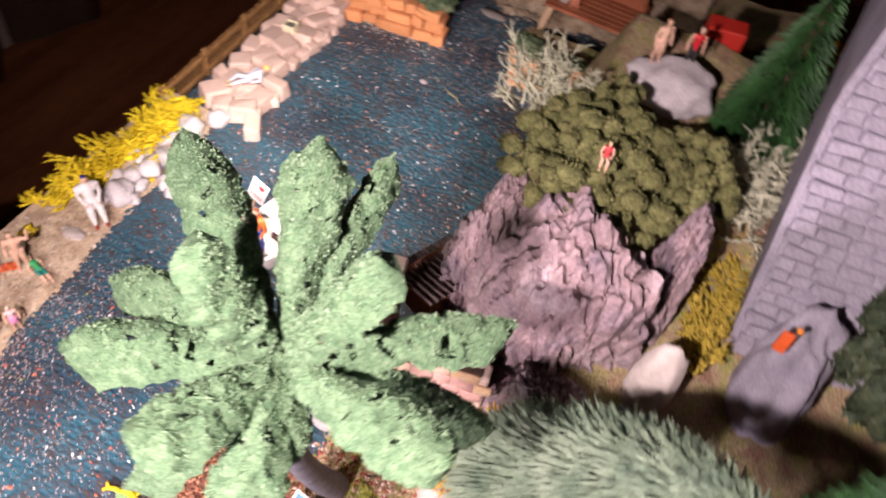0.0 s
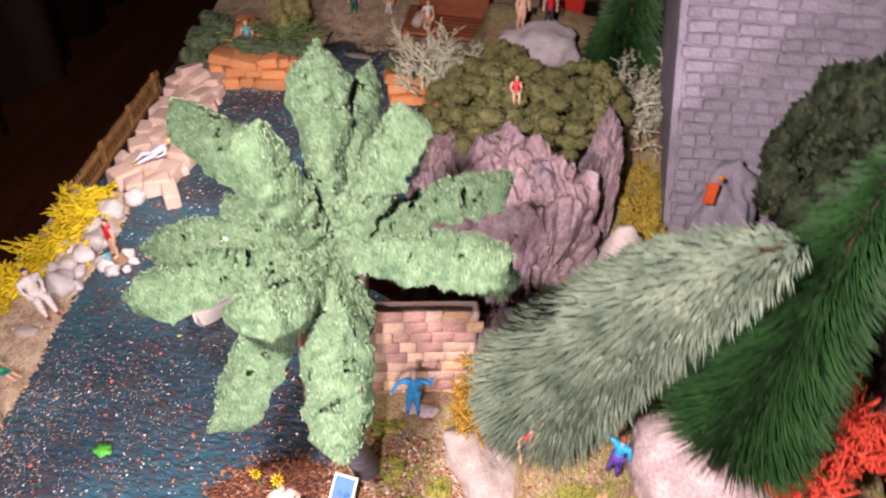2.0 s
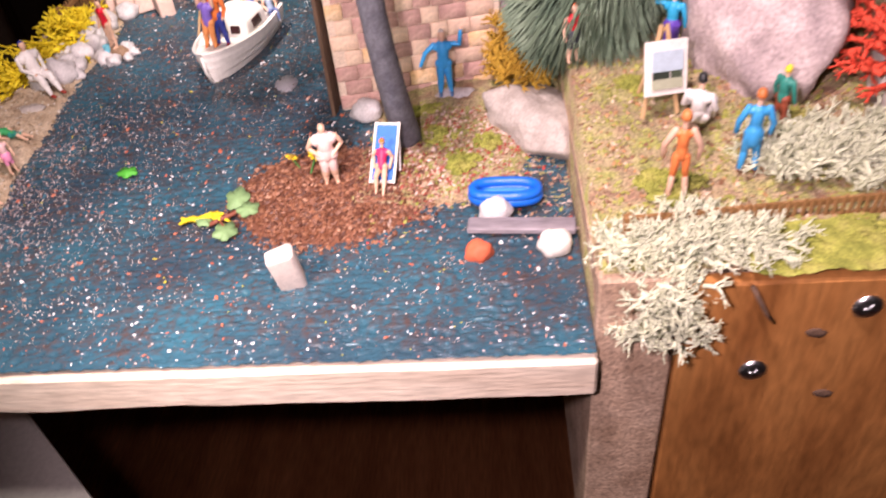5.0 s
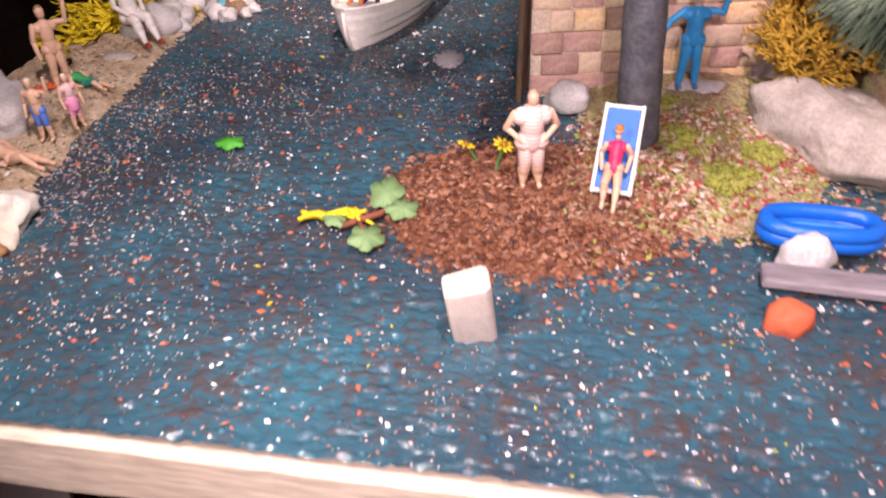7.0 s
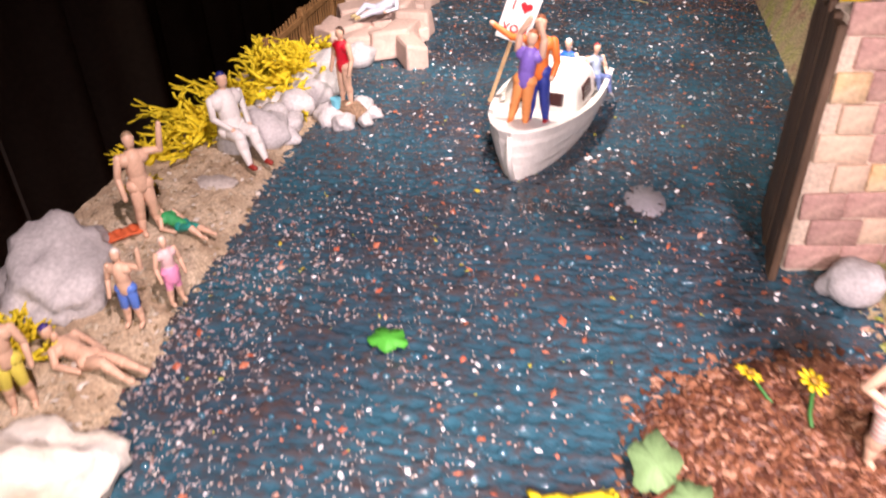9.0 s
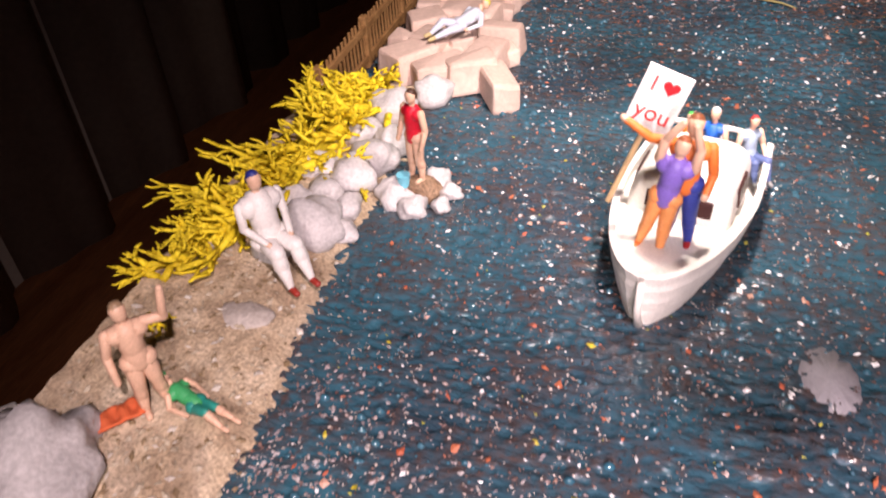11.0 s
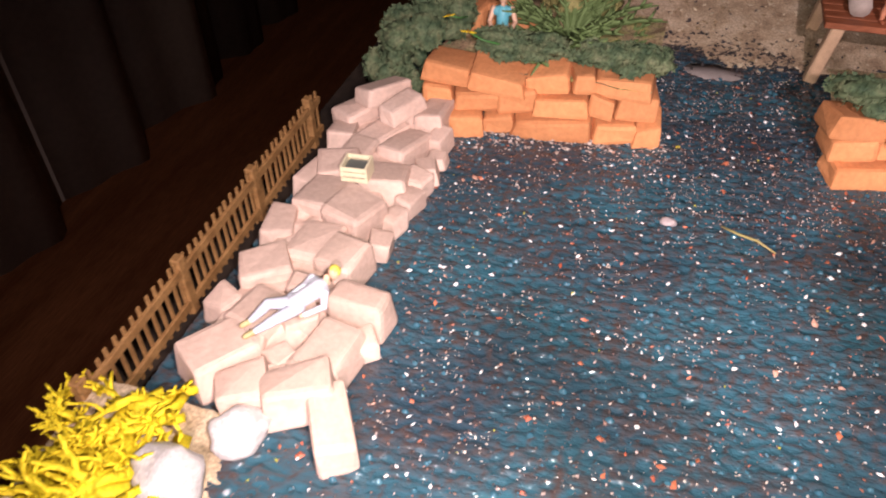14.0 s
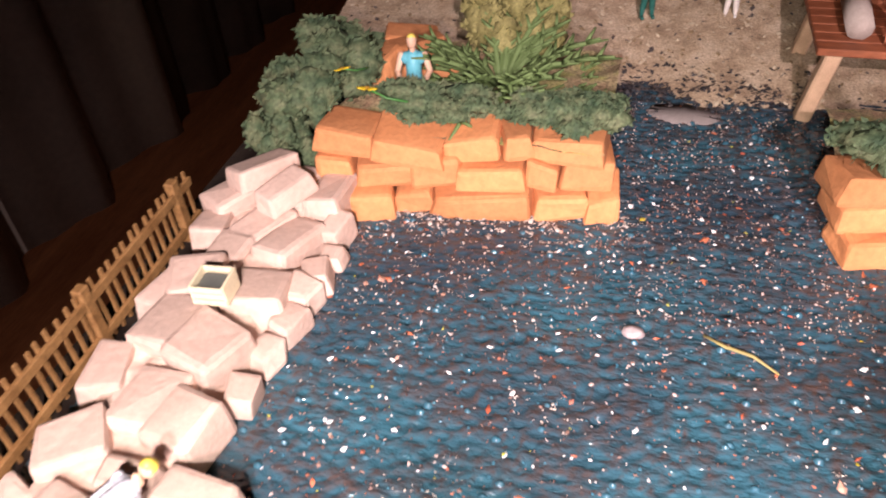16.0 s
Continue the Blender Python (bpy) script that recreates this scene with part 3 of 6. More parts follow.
def platform(x0, x1, y0, rows, deep):
    """Long rough slabs in stepped courses, with turf behind them."""
    for k in range(rows):
        x = x0 + (-0.006, -0.008, -0.01)[k] + rng.uniform(0, 0.003)
        while x < x1 - 0.003 * k - 0.004:
            w = min(rng.choice((0.008, 0.011, 0.015, 0.022)) * rng.uniform(0.9, 1.2), x1 - 0.002 * k - x)
            if x1 - 0.002 * k - x - w < 0.004:
                w = x1 - 0.002 * k - x
            h = 0.0068 * rng.uniform(0.8, 1.15)
            block((x + w / 2, y0 + 0.0026 * k + (x - x0) * 0.14 + rng.uniform(-0.0022, 0.0018), 0.0064 * (k + 0.46) + rng.uniform(-0.0005, 0.0005)), (w * 1.04, 0.013, h), 8 + rng.uniform(-9, 9), ORANGESTONE,
                  "quarry_stone", "rough orange hewn stone of the terrace", "terrace stones", 0.0013, 7)
            x += w
    bm = bmesh.new()
    sheet(bm, x0 - 0.006, x1 - 0.004, y0 + 0.004, y0 + deep, 40, 30, lambda x, y: 0.0064 * rows - 0.002 + 0.002 * noise.noise(Vector((x * 120, y * 120, 6))))
    return whole("terrace_top", bm, TURF, "turf filling the top of the orange terrace", "soil", True, kind="structure")


platform(-0.204, -0.1385, 0.3605, 3, 0.055)
platform(-0.0875, -0.045, 0.365, 3, 0.03)

# ---- pickets ----


def picket_fence(a, b, height, gap, post_gap, width, label, lean=0.0, category="fence", side=1):
    a, b = Vector(a), Vector(b)
    d = b - a
    length = d.length
    yaw = math.degrees(math.atan2(d.y, d.x))
    f = empty("picket_fence", Matrix.Translation(a) @ pose(0, 0, 0, 0, 0, yaw) @ pose(0, 0, 0, lean), label, category)
    for k, zz in enumerate((0.2, 0.8)):
        bm = bmesh.new()
        box(bm, (length / 2, width * 0.6 * side, height * zz), (length, width * 1.0, width * 2.2), bevel=width * 0.15)
        part("rail", bm, FENCEWOOD, f)
    bm = bmesh.new()
    box(bm, (0, 0, height * 0.5), (width, width * 0.6, height), bevel=width * 0.12)
    me = mesh(bm, "picket", FENCEWOOD)
    n = int(length / gap)
    for k in range(n + 1):
        ob = new("picket", me)
        ob.parent = f
        ob.matrix_basis = pose(k * gap, -width * 0.1, rng.uniform(-0.02, 0.03) * height, 0, rng.uniform(-1.5, 1.5), 0)
    bm = bmesh.new()
    box(bm, (0, 0, height * 0.5), (width * 2.8, width * 2.4, height * 1.06), bevel=width * 0.3)
    me = mesh(bm, "post", FENCEWOOD)
    k = 0.0
    while k <= length + 1e-4:
        ob = new("post", me)
        ob.parent = f
        ob.matrix_basis = pose(k, 0, 0)
        k += post_gap
    return f


picket_fence((-0.2425, 0.231, -0.009), (-0.2455, 0.353, -0.009), 0.0175, 0.0031, 0.0385, 0.0011, "brown wooden picket fence beside the wharf", 0, side=-1)
picket_fence((0.017, 0.011, 0.0205), (0.126, 0.019, 0.0215), 0.008, 0.0021, 0.109, 0.0009, "low brown picket fence along the shore's edge")
picket_fence((0.129, 0.024, 0.0215), (0.132, 0.068, 0.027), 0.009, 0.0022, 0.044, 0.0009, "short brown fence beside the paved path")

# ---- ruined brick wall ----
WALL = pose(-0.0788, 0.1225, 0.0, 0, 0, 11.0)
wall = empty("ruin_wall", WALL, "ruined wall of pink and yellow stone bricks", "wall")
bm = bmesh.new()
box(bm, (0.034, 0.0045, 0.027), (0.067, 0.0072, 0.056), bevel=0.0008)
box(bm, (0.02, 0.025, 0.026), (0.0072, 0.042, 0.052), bevel=0.0008)
part("core", bm, MORTAR, wall, "pale mortar core")
bmb = [None] * 3
for k in range(3):
    b_ = bmesh.new()
    box(b_, (0, 0, 0), (0.0085 + 0.002 * (k - 1), 0.0013, 0.0059), bevel=0.0003, seg=1)
    bmb[k] = [mesh(b_.copy(), "brick", m, True) for m in (RUINBRICK, RUINBRICK2, RUINBRICK3)]
    b_.free()
for row in range(9):
    x = 0.0004 - (0.004 if row % 2 else 0)
    while x < 0.064:
        k = rng.randrange(3)
        w = 0.0088 + 0.002 * (k - 1)
        if x + w / 2 > 0.003:
            ob = new("brick", bmb[k][rng.choice((0, 1, 1, 2, 2, 2))])
            ob.parent = wall
            ob.matrix_basis = pose(x + w / 2, 0.0006 + rng.uniform(-0.0003, 0.0004), 0.0034 + row * 0.0063, rng.uniform(-2, 2), rng.uniform(-2, 2), rng.uniform(-2, 2))
        x += w
panel = empty("board_panel", pose(-0.0812, 0.1212, 0.0, 0, 1, -4), "weathered dark boards leaning beside the ruined wall", "panel")
b_ = bmesh.new()
box(b_, (0, 0, 0.027), (0.0016, 0.0029, 0.054), bevel=0.0003)
plank_mesh = mesh(b_, "plank", DARKWOOD)
for k in range(9):
    ob = new("plank", plank_mesh)
    ob.parent = panel
    ob.matrix_basis = pose(rng.uniform(-0.0002, 0.0002), -0.0012 + k * 0.0031, rng.uniform(-0.001, 0.001))

# ---- cliff, tower ----


def crag(c, s, seed, rot, label, mat=CLIFF, freq=1.3, rough=0.55):
    """A split rock: cleft planes cut from a lump, with strata and cracks."""
    g = random.Random(seed)
    planes = []
    for _ in range(16):
        n = Vector((g.gauss(0, 1), g.gauss(0, 1), g.gauss(0, 0.6))).normalized()
        planes.append((n, g.uniform(0.62, 0.98)))
    bm = bmesh.new()
    bmesh.ops.create_icosphere(bm, subdivisions=6, radius=1.0)
    for v in bm.verts:
        p = v.co.copy()
        r = 1.15
        for n, d in planes:
            t = n.dot(p)
            if t > 0.05:
                r = min(r, d / t)
        q = Vector((p.x, p.y, p.z * 0.4)) * 2.2 + Vector((seed, seed * 2, 0))
        lean = p.z * 9 + p.x * 5 + 1.2 * noise.noise(q * 1.5)
        r += 0.035 * (abs((lean % 2) - 1) ** 3) + rough * 0.28 * (abs(noise.noise(q * freq * 1.6)) - 0.2)
        r -= 0.09 * max(0, 0.16 - abs(noise.noise(q * 2.6 + Vector((9, 0, 0))))) / 0.16
        r += 0.03 * noise.noise(q * 8) + 0.015 * noise.noise(q * 20)
        v.co = Vector((p.x * r * s[0], p.y * r * s[1], max(-0.5, p.z * r) * s[2]))
    return whole("crag", bm, mat, label, "rock", False, pose(*c, 0, 0, rot), "cliff rocks")


crag((0.0, 0.185, 0.035), (0.036, 0.036, 0.062), 1.0, 20, "purple-brown craggy cliff rock above the shore")
crag((0.026, 0.2, 0.05), (0.014, 0.027, 0.052), 4.0, -8, "tall purple-grey rock pillar beside the cliff")
crag((-0.038, 0.19, 0.02), (0.022, 0.03, 0.065), 7.0, -10, "dark violet cliff rock")
crag((0.004, 0.152, 0.02), (0.026, 0.018, 0.045), 9.0, 0, "pinkish foot of the cliff with folded strata")

bm = bmesh.new()
tow = empty("castle_tower", pose(0, 0, 0), "grey castle tower of small coursed stones, standing on the hill", "tower")
lo = [(0.066, 0.192), (0.15, 0.205), (0.19, 0.3), (0.07, 0.33)]
hi = [(0.049, 0.232), (0.145, 0.237), (0.18, 0.3), (0.055, 0.33)]
a = [bm.verts.new((x, y, 0.03)) for x, y in lo]
b = [bm.verts.new((x, y, 0.15)) for x, y in hi]
c = [bm.verts.new((x, y, 0.26)) for x, y in hi]
for r0, r1 in ((a, b), (b, c)):
    for k in range(4):
        bm.faces.new((r0[k], r0[(k + 1) % 4], r1[(k + 1) % 4], r1[k]))
bm.faces.new(c)
bm.faces.new(a[::-1])
bmesh.ops.bevel(bm, geom=bm.edges[:], offset=0.003, segments=2, affect="EDGES")
part("core", bm, TOWERSTONE, tow)
meshes = []
for k in range(3):
    b_ = bmesh.new()
    box(b_, (0, 0, 0), (0.0062 + 0.0024 * k, 0.003, 0.0046), bevel=0.0005)
    for v in b_.verts:
        v.co += wobble(v.co, 330, 0.0007, k + 2)
    meshes.append(mesh(b_, "stone", TOWERSTONE))
count = 0
for row in range(32):
    z = 0.06 + row * 0.0049
    if z < 0.15:
        u = (z - 0.03) / 0.12
        x0, y0, y1, tilt = 0.066 - 0.017 * u, 0.192 + 0.04 * u, 0.205 + 0.032 * u, -18
    else:
        x0, y0, y1, tilt = 0.049, 0.232, 0.237, 0
    x = x0 + 0.0015 + rng.uniform(0, 0.003)
    while x < x0 + 0.07 and count < 300:
        k = rng.randrange(3)
        w = 0.0065 + 0.0024 * k
        if rng.random() < 0.94:
            ob = new("stone", meshes[k])
            ob.parent = tow
            ob.matrix_basis = pose(x + w / 2, y0 + (y1 - y0) * (x - x0) / 0.085 - 0.0002 + rng.uniform(-0.0006, 0.0005), z + rng.uniform(-0.0003, 0.0003), tilt + rng.uniform(-5, 5), rng.uniform(-3, 3), 6 + rng.uniform(-4, 4))
            count += 1
        x += w
bm = bmesh.new()
blob(bm, (0, 0, 0), (0.014, 0.012, 0.045), 3, 0.35, 4, 1.5)
whole("wall_stump", bm, TOWERSTONE, "broken grey wall stump in front of the tower", "wall", True, pose(0.082, 0.185, 0.055, -15, 0, 0))

# ---- plants ----


def frond(tip, crown, width, lift, seed):
    """A plump flocked palm leaf arching from the crown to its rounded tip."""
    bm = bmesh.new()
    r = random.Random(seed)
    a, t = Vector(crown), Vector(tip)
    d = t - a
    side = Vector((-d.y, d.x, 0)).normalized()
    nu, nv = 44, 16
    rows, outs = [], []
    for top in (1, -1):
        grid, ways = [], []
        for i in range(nu + 1):
            u = i / nu
            p = a + d * u + Vector((0, 0, lift * 4 * u * (1 - u)))
            along = (d + Vector((0, 0, lift * 4 * (1 - 2 * u)))).normalized()
            up = along.cross(side).normalized()
            up = up if up.z > 0 else -up
            w = width * 0.9 * (0.22 + 0.78 * min(1, u * 1.7)) * math.sqrt(max(0.0, 1 - max(0, (u - 0.7) / 0.3) ** 3.4)) * (1 + 0.16 * noise.noise(Vector((u * 9, seed, 0))))
            line = []
            for j in range(nv + 1):
                v = 2 * j / nv - 1
                th = (0.0034 if top > 0 else 0.0016) * math.sqrt(max(0, 1 - v * v)) * top
                q = p + side * w * v + up * (th - 0.0035 * v * v)
                q += wobble(q, 420, 0.0013, seed) + wobble(q, 150, 0.0012, seed)
                line.append(q)
            grid.append(line)
            ways.append(up * top)
        rows.append(grid)
        outs.append(ways)
    vs = [[[bm.verts.new(q) for q in line] for line in g] for g in rows]
    for k, g in enumerate(vs):
        for i in range(nu):
            for j in range(nv):
                q = (g[i][j], g[i + 1][j], g[i + 1][j + 1], g[i][j + 1])
                if noise.noise(q[0].co * 330 + Vector((seed, 0, 0))) > 0.42 and 1 < j < nv - 2 and 9 < i < 36:
                    continue
                bm.faces.new(q if k else q[::-1])
    for f in bm.faces:
        f.smooth = True
    for _ in range(3400):
        i, j = r.randrange(1, nu), r.randrange(nv)
        k = 0 if r.random() < 0.75 else 1
        p = rows[k][i][j].lerp(rows[k][i][j + 1], r.random()).lerp(rows[k][i + 1][j], r.random() * 0.6) + outs[k][i] * r.uniform(0, 0.0006)
        e = Vector((r.uniform(-1, 1), r.uniform(-1, 1), r.uniform(-0.7, 1))).normalized()
        o = e.orthogonal().normalized()
        s = r.uniform(0.0002, 0.0006)
        q = [bm.verts.new(p + x * s) for x in (e, o * 0.6 - e * 0.3, -e * 0.6 - o * 0.5)]
        bm.faces.new(q).material_index = 1
    return bm


CROWN = (-0.0483, 0.0637, 0.1475)
palm = empty("palm_tree", pose(0, 0, 0), "model palm with flocked light green fronds and a grey trunk", "tree")
bm = bmesh.new()
pts = [Vector((-0.049, 0.094, 0.0)).lerp(Vector(CROWN), u) + Vector((-0.004 * math.sin(u * math.pi), -0.006 * math.sin(u * math.pi), 0)) for u in (i / 20 for i in range(21))]
tube(bm, pts, [0.0055 - 0.0024 * (i / 20) ** 0.7 + 0.0002 * (i % 2) for i in range(21)], 14)
part("trunk", bm, TRUNK, palm, "dark grey ringed trunk", True)
FRONDS = [(-0.098, 0.097, 0.162, 0.0085, 0.006), (-0.0576, 0.094, 0.186, 0.0078, 0.006), (-0.048, 0.109, 0.172, 0.005, 0.006), (-0.032, 0.075, 0.185, 0.0075, 0.002), (-0.063, 0.0595, 0.186, 0.0085, 0.002),
          (-0.009, 0.094, 0.152, 0.0075, 0.006), (-0.006, 0.0565, 0.161, 0.009, 0.004), (-0.004, 0.082, 0.128, 0.007, 0.008), (-0.078, 0.0745, 0.15, 0.0072, 0.003), (-0.097, 0.067, 0.138, 0.0075, 0.008),
          (-0.0925, 0.047, 0.143, 0.009, 0.005), (-0.0577, 0.031, 0.161, 0.009, 0.003), (-0.071, 0.036, 0.112, 0.0085, 0.01), (-0.0375, 0.024, 0.126, 0.009, 0.009), (-0.0388, 0.052, 0.136, 0.0055, 0.004)]
for k, (x, y, z, w, lift) in enumerate(FRONDS):
    part("frond", frond((x, y, z), CROWN, w, lift, k + 1), [FROND, FLAKE], palm)


def conifer(base, tip, radius, count, length, width, seed, mat, label, back=0.55, droop=0.25, bend=(0, 0, 0), shape=0.8, bare=0.0, name="fir_tree"):
    r = random.Random(seed)
    base, tip = Vector(base), Vector(tip)
    t = empty(name, Matrix.Translation(base), label, "tree")
    axis = tip - base
    bendv = Vector(bend)
    line = lambda u: axis * u + bendv * 4 * u * (1 - u)
    bm = bmesh.new()
    tube(bm, [line(0.9 * i / 8) for i in range(9)], [0.0022 * (1 - 0.8 * i / 8) for i in range(9)], 7)
    part("trunk", bm, BARK, t, "", True)
    bm = bmesh.new()
    ax = axis.normalized()
    o1 = ax.orthogonal().normalized()
    o2 = ax.cross(o1)
    for _ in range(count):
        u = bare + (1 - bare) * (1 - math.sqrt(r.random()))
        a = r.uniform(0, 2 * math.pi)
        rad = radius * ((1 - u) ** shape) * min(1, 0.35 + u * 6)
        out = o1 * math.cos(a) + o2 * math.sin(a)
        k = r.uniform(0.25, 1.0) ** 0.6
        p = line(u) + out * rad * k * 0.85
        needle(bm, p, out - ax * back * r.uniform(0.6, 1.2) + Vector((r.uniform(-1, 1), r.uniform(-1, 1), r.uniform(-1, 1))) * 0.16, length * r.uniform(0.7, 1.2) * (0.45 + 0.55 * (1 - u)), width, droop)
    part("needles", bm, mat, t)
    return t


conifer((0.008, 0.113, 0.028), (0.0555, 0.0665, 0.1685), 0.0305, 19000, 0.0095, 0.00062, 1, BLUEFIR, "bushy blue-green model fir leaning over the shore", 0.75, 0.15, (0.004, 0.006, 0.012), 0.62, 0.02)
conifer((0.0665, 0.076, 0.066), (0.0785, 0.09, 0.184), 0.018, 9500, 0.014, 0.00045, 2, DARKFIR, "dark green bristly model fir with a bare brown stem", 0.25, 0.1, (0, 0, 0), 0.6, 0.16)
conifer((0.042, 0.302, 0.07), (0.042, 0.304, 0.15), 0.02, 3500, 0.01, 0.0007, 3, DARKFIR, "small dark green fir on the hill", 0.3, 0.2)


def foam(c, s, seed, mat, label, n=26, name="shrub", category="shrub", leaf=0.0016, count=2600, size=1.0):
    """A low shrub of many small clumps with ragged leaf flakes."""
    r = random.Random(seed)
    bush = empty(name, pose(*c), label, category)
    for _ in range(n):
        p = Vector((r.gauss(0, 0.45), r.gauss(0, 0.45), abs(r.gauss(0, 0.4))))
        p = p.normalized() * min(p.length, 1)
        k = r.uniform(0.22, 0.42) * size
        bm = bmesh.new()
        blob(bm, (p.x * s[0], p.y * s[1], p.z * s[2]), (k * s[0], k * s[1], k * s[2]), r.random() * 50, 0.5, 2, 2.4)
        for _ in range(count // n):
            d = Vector((r.gauss(0, 1), r.gauss(0, 1), r.gauss(0.2, 1))).normalized()
            q = p + d * k * r.uniform(0.9, 1.15)
            q = Vector((q.x * s[0], q.y * s[1], q.z * s[2]))
            e = Vector((r.gauss(0, 1), r.gauss(0, 1), r.gauss(0, 1))).normalized()
            o = e.orthogonal()
            bm.faces.new([bm.verts.new(q + v * leaf * r.uniform(0.5, 1)) for v in (e, o, -e * 0.5 - o * 0.6)])
        part("clump", bm, mat, bush, "", True)
    return bush


foam((-0.012, 0.222, 0.088), (0.036, 0.034, 0.022), 1, MOSS, "olive moss foam covering the top of the cliff", 300, "moss_cover", "moss", 0.0009, 42000, 0.36)
foam((0.02, 0.238, 0.086), (0.02, 0.02, 0.02), 2, MOSS, "rounded olive moss cushion on the cliff", 120, "moss_cover", "moss", 0.0013, 10000, 0.48)
foam((-0.018, 0.262, 0.084), (0.013, 0.013, 0.018), 3, MOSS, "rounded olive moss cushion on the cliff", 100, "moss_cover", "moss", 0.0013, 8000, 0.48)
foam((0.004, 0.186, 0.085), (0.007, 0.02, 0.012), 12, MOSS, "strip of olive moss running down the cliff", 16, "moss_cover", "moss")
foam((0.122, 0.188, 0.095), (0.03, 0.03, 0.062), 5, DARKIVY, "dark green ivy bush climbing beside the tower", 130, "ivy_bush", "shrub", 0.0024, 16000, 0.55)
foam((-0.214, 0.381, 0.02), (0.014, 0.018, 0.014), 6, IVY, "dark green shrub at the edge of the terrace", 30)
foam((-0.2225, 0.3695, 0.007), (0.009, 0.01, 0.014), 61, IVY, "grey-green creeper hanging down between terrace and wharf", 30, leaf=0.0012)
foam((-0.146, 0.3745, 0.02), (0.01, 0.008, 0.006), 62, IVY, "grey-green creeper over the terrace's corner", 24, leaf=0.0012)
foam((-0.183, 0.3725, 0.021), (0.016, 0.006, 0.005), 7, IVY, "green trailing plants on the orange terrace", 30, leaf=0.0012)
foam((-0.154, 0.374, 0.0205), (0.012, 0.007, 0.005), 8, IVY, "green trailing plants on the orange terrace", 20, leaf=0.0012)
foam((-0.073, 0.366, 0.022), (0.022, 0.008, 0.006), 9, IVY, "green tuft on the orange rock", 24, leaf=0.0012)
foam((-0.176, 0.418, 0.02), (0.014, 0.012, 0.02), 10, LICHENOLIVE, "mossy olive shrub on the beach", 24)


def moss_bush(c, r, seed, mat, label, n, length, rad, depth=3, up=0.5, name="lichen_bush"):
    g = random.Random(seed)
    bush = empty(name, pose(*c), label, "shrub")
    for _ in range(n):
        bm = bmesh.new()
        a = g.uniform(0, 6.283)
        k = math.sqrt(g.random())
        p = Vector((math.cos(a) * r[0] * k, math.sin(a) * r[1] * k, g.uniform(0, r[2])))
        lichen(bm, p, (g.uniform(-1, 1), g.uniform(-1, 1), up + g.uniform(-0.3, 0.5)), length, rad, depth, g)
        part("branch", bm, mat, bush, "", True)
    return bush




def antler_bush(a, b, spread, seed, n, length, rad, way, label):
    """Lichen lying flat, its thick forked arms all swept one way."""
    g = random.Random(seed)
    a, b = Vector(a), Vector(b)
    bush = empty("lichen_bush", Matrix.Translation(a), label, "shrub")
    for _ in range(n):
        bm = bmesh.new()
        p = (b - a) * g.random() + Vector((g.uniform(-1, 1) * spread, g.uniform(-1, 1) * spread, g.uniform(0.001, 0.009)))
        d = Vector(way) + Vector((g.uniform(-0.55, 0.45), g.uniform(-0.4, 0.6), g.uniform(-0.1, 0.25)))
        lichen(bm, p, d, length * g.uniform(0.8, 1.2), rad * g.uniform(0.8, 1.15), 3, g, 0.8)
        for v in bm.verts:
            v.co.z = max(0.0004, v.co.z * 0.75)
        part("branch", bm, LICHENYELLOW, bush, "", True)
    return bush


antler_bush((-0.2205, 0.231, 0.0), (-0.2305, 0.17, 0.0), 0.0065, 1, 52, 0.0098, 0.0019, (-0.3, -1.0, 0.1), "bright yellow antler lichen lying behind the grey stones")
antler_bush((-0.2215, 0.2375, 0.0), (-0.2335, 0.217, 0.0), 0.0045, 7, 30, 0.006, 0.0013, (-0.4, -0.8, 0.15), "bright yellow lichen filling the corner beside the wharf")
antler_bush((-0.243, 0.232, 0.0), (-0.239, 0.224, 0.0), 0.003, 2, 9, 0.0045, 0.0009, (-0.2, -0.4, 0.8), "bright yellow lichen tuft at the end of the fence")
antler_bush((-0.235, 0.16, 0.0), (-0.2375, 0.143, 0.0), 0.0025, 3, 13, 0.0045, 0.0012, (-0.2, -0.7, 0.25), "bright yellow lichen trailing down the bank's edge")
moss_bush((-0.236, 0.128, 0.004), (0.004, 0.02, 0.002), 3, LICHENYELLOW, "sparse yellow lichen on the bank", 7, 0.0035, 0.001, 3, 0.2)
moss_bush((0.034, 0.006, 0.0215), (0.023, 0.007, 0.002), 4, LICHENPALE, "pale green lichen mat on the board's edge", 190, 0.0042, 0.00072, 3, 0.15)
moss_bush((0.0255, -0.0065, 0.0), (0.009, 0.0015, 0.02), 5, LICHENPALE, "pale green lichen hanging over the board", 110, 0.004, 0.0007, 3, 0.0)
moss_bush((0.085, 0.0375, 0.025), (0.031, 0.0135, 0.004), 6, LICHENPALE, "pale green lichen carpet behind the fence", 280, 0.0042, 0.00068, 3, 0.3)
moss_bush((0.13, 0.03, 0.025), (0.01, 0.01, 0.003), 16, LICHENPALE, "pale green lichen tuft by the path", 22, 0.005, 0.0006, 3, 0.3)
moss_bush((-0.047, 0.262, 0.07), (0.016, 0.014, 0.02), 7, LICHENPALE, "straw-coloured lichen bush beside the cliff", 60, 0.008, 0.0008, 3, 0.9)
moss_bush((0.05, 0.272, 0.058), (0.016, 0.026, 0.02), 8, LICHENPALE, "straw-coloured lichen bush at the tower's foot", 70, 0.008, 0.0009, 3, 0.6)
moss_bush((0.0, 0.126, 0.014), (0.014, 0.009, 0.014), 9, LICHENOCHRE, "ochre yellow lichen bush under the fir", 110, 0.0055, 0.0009)
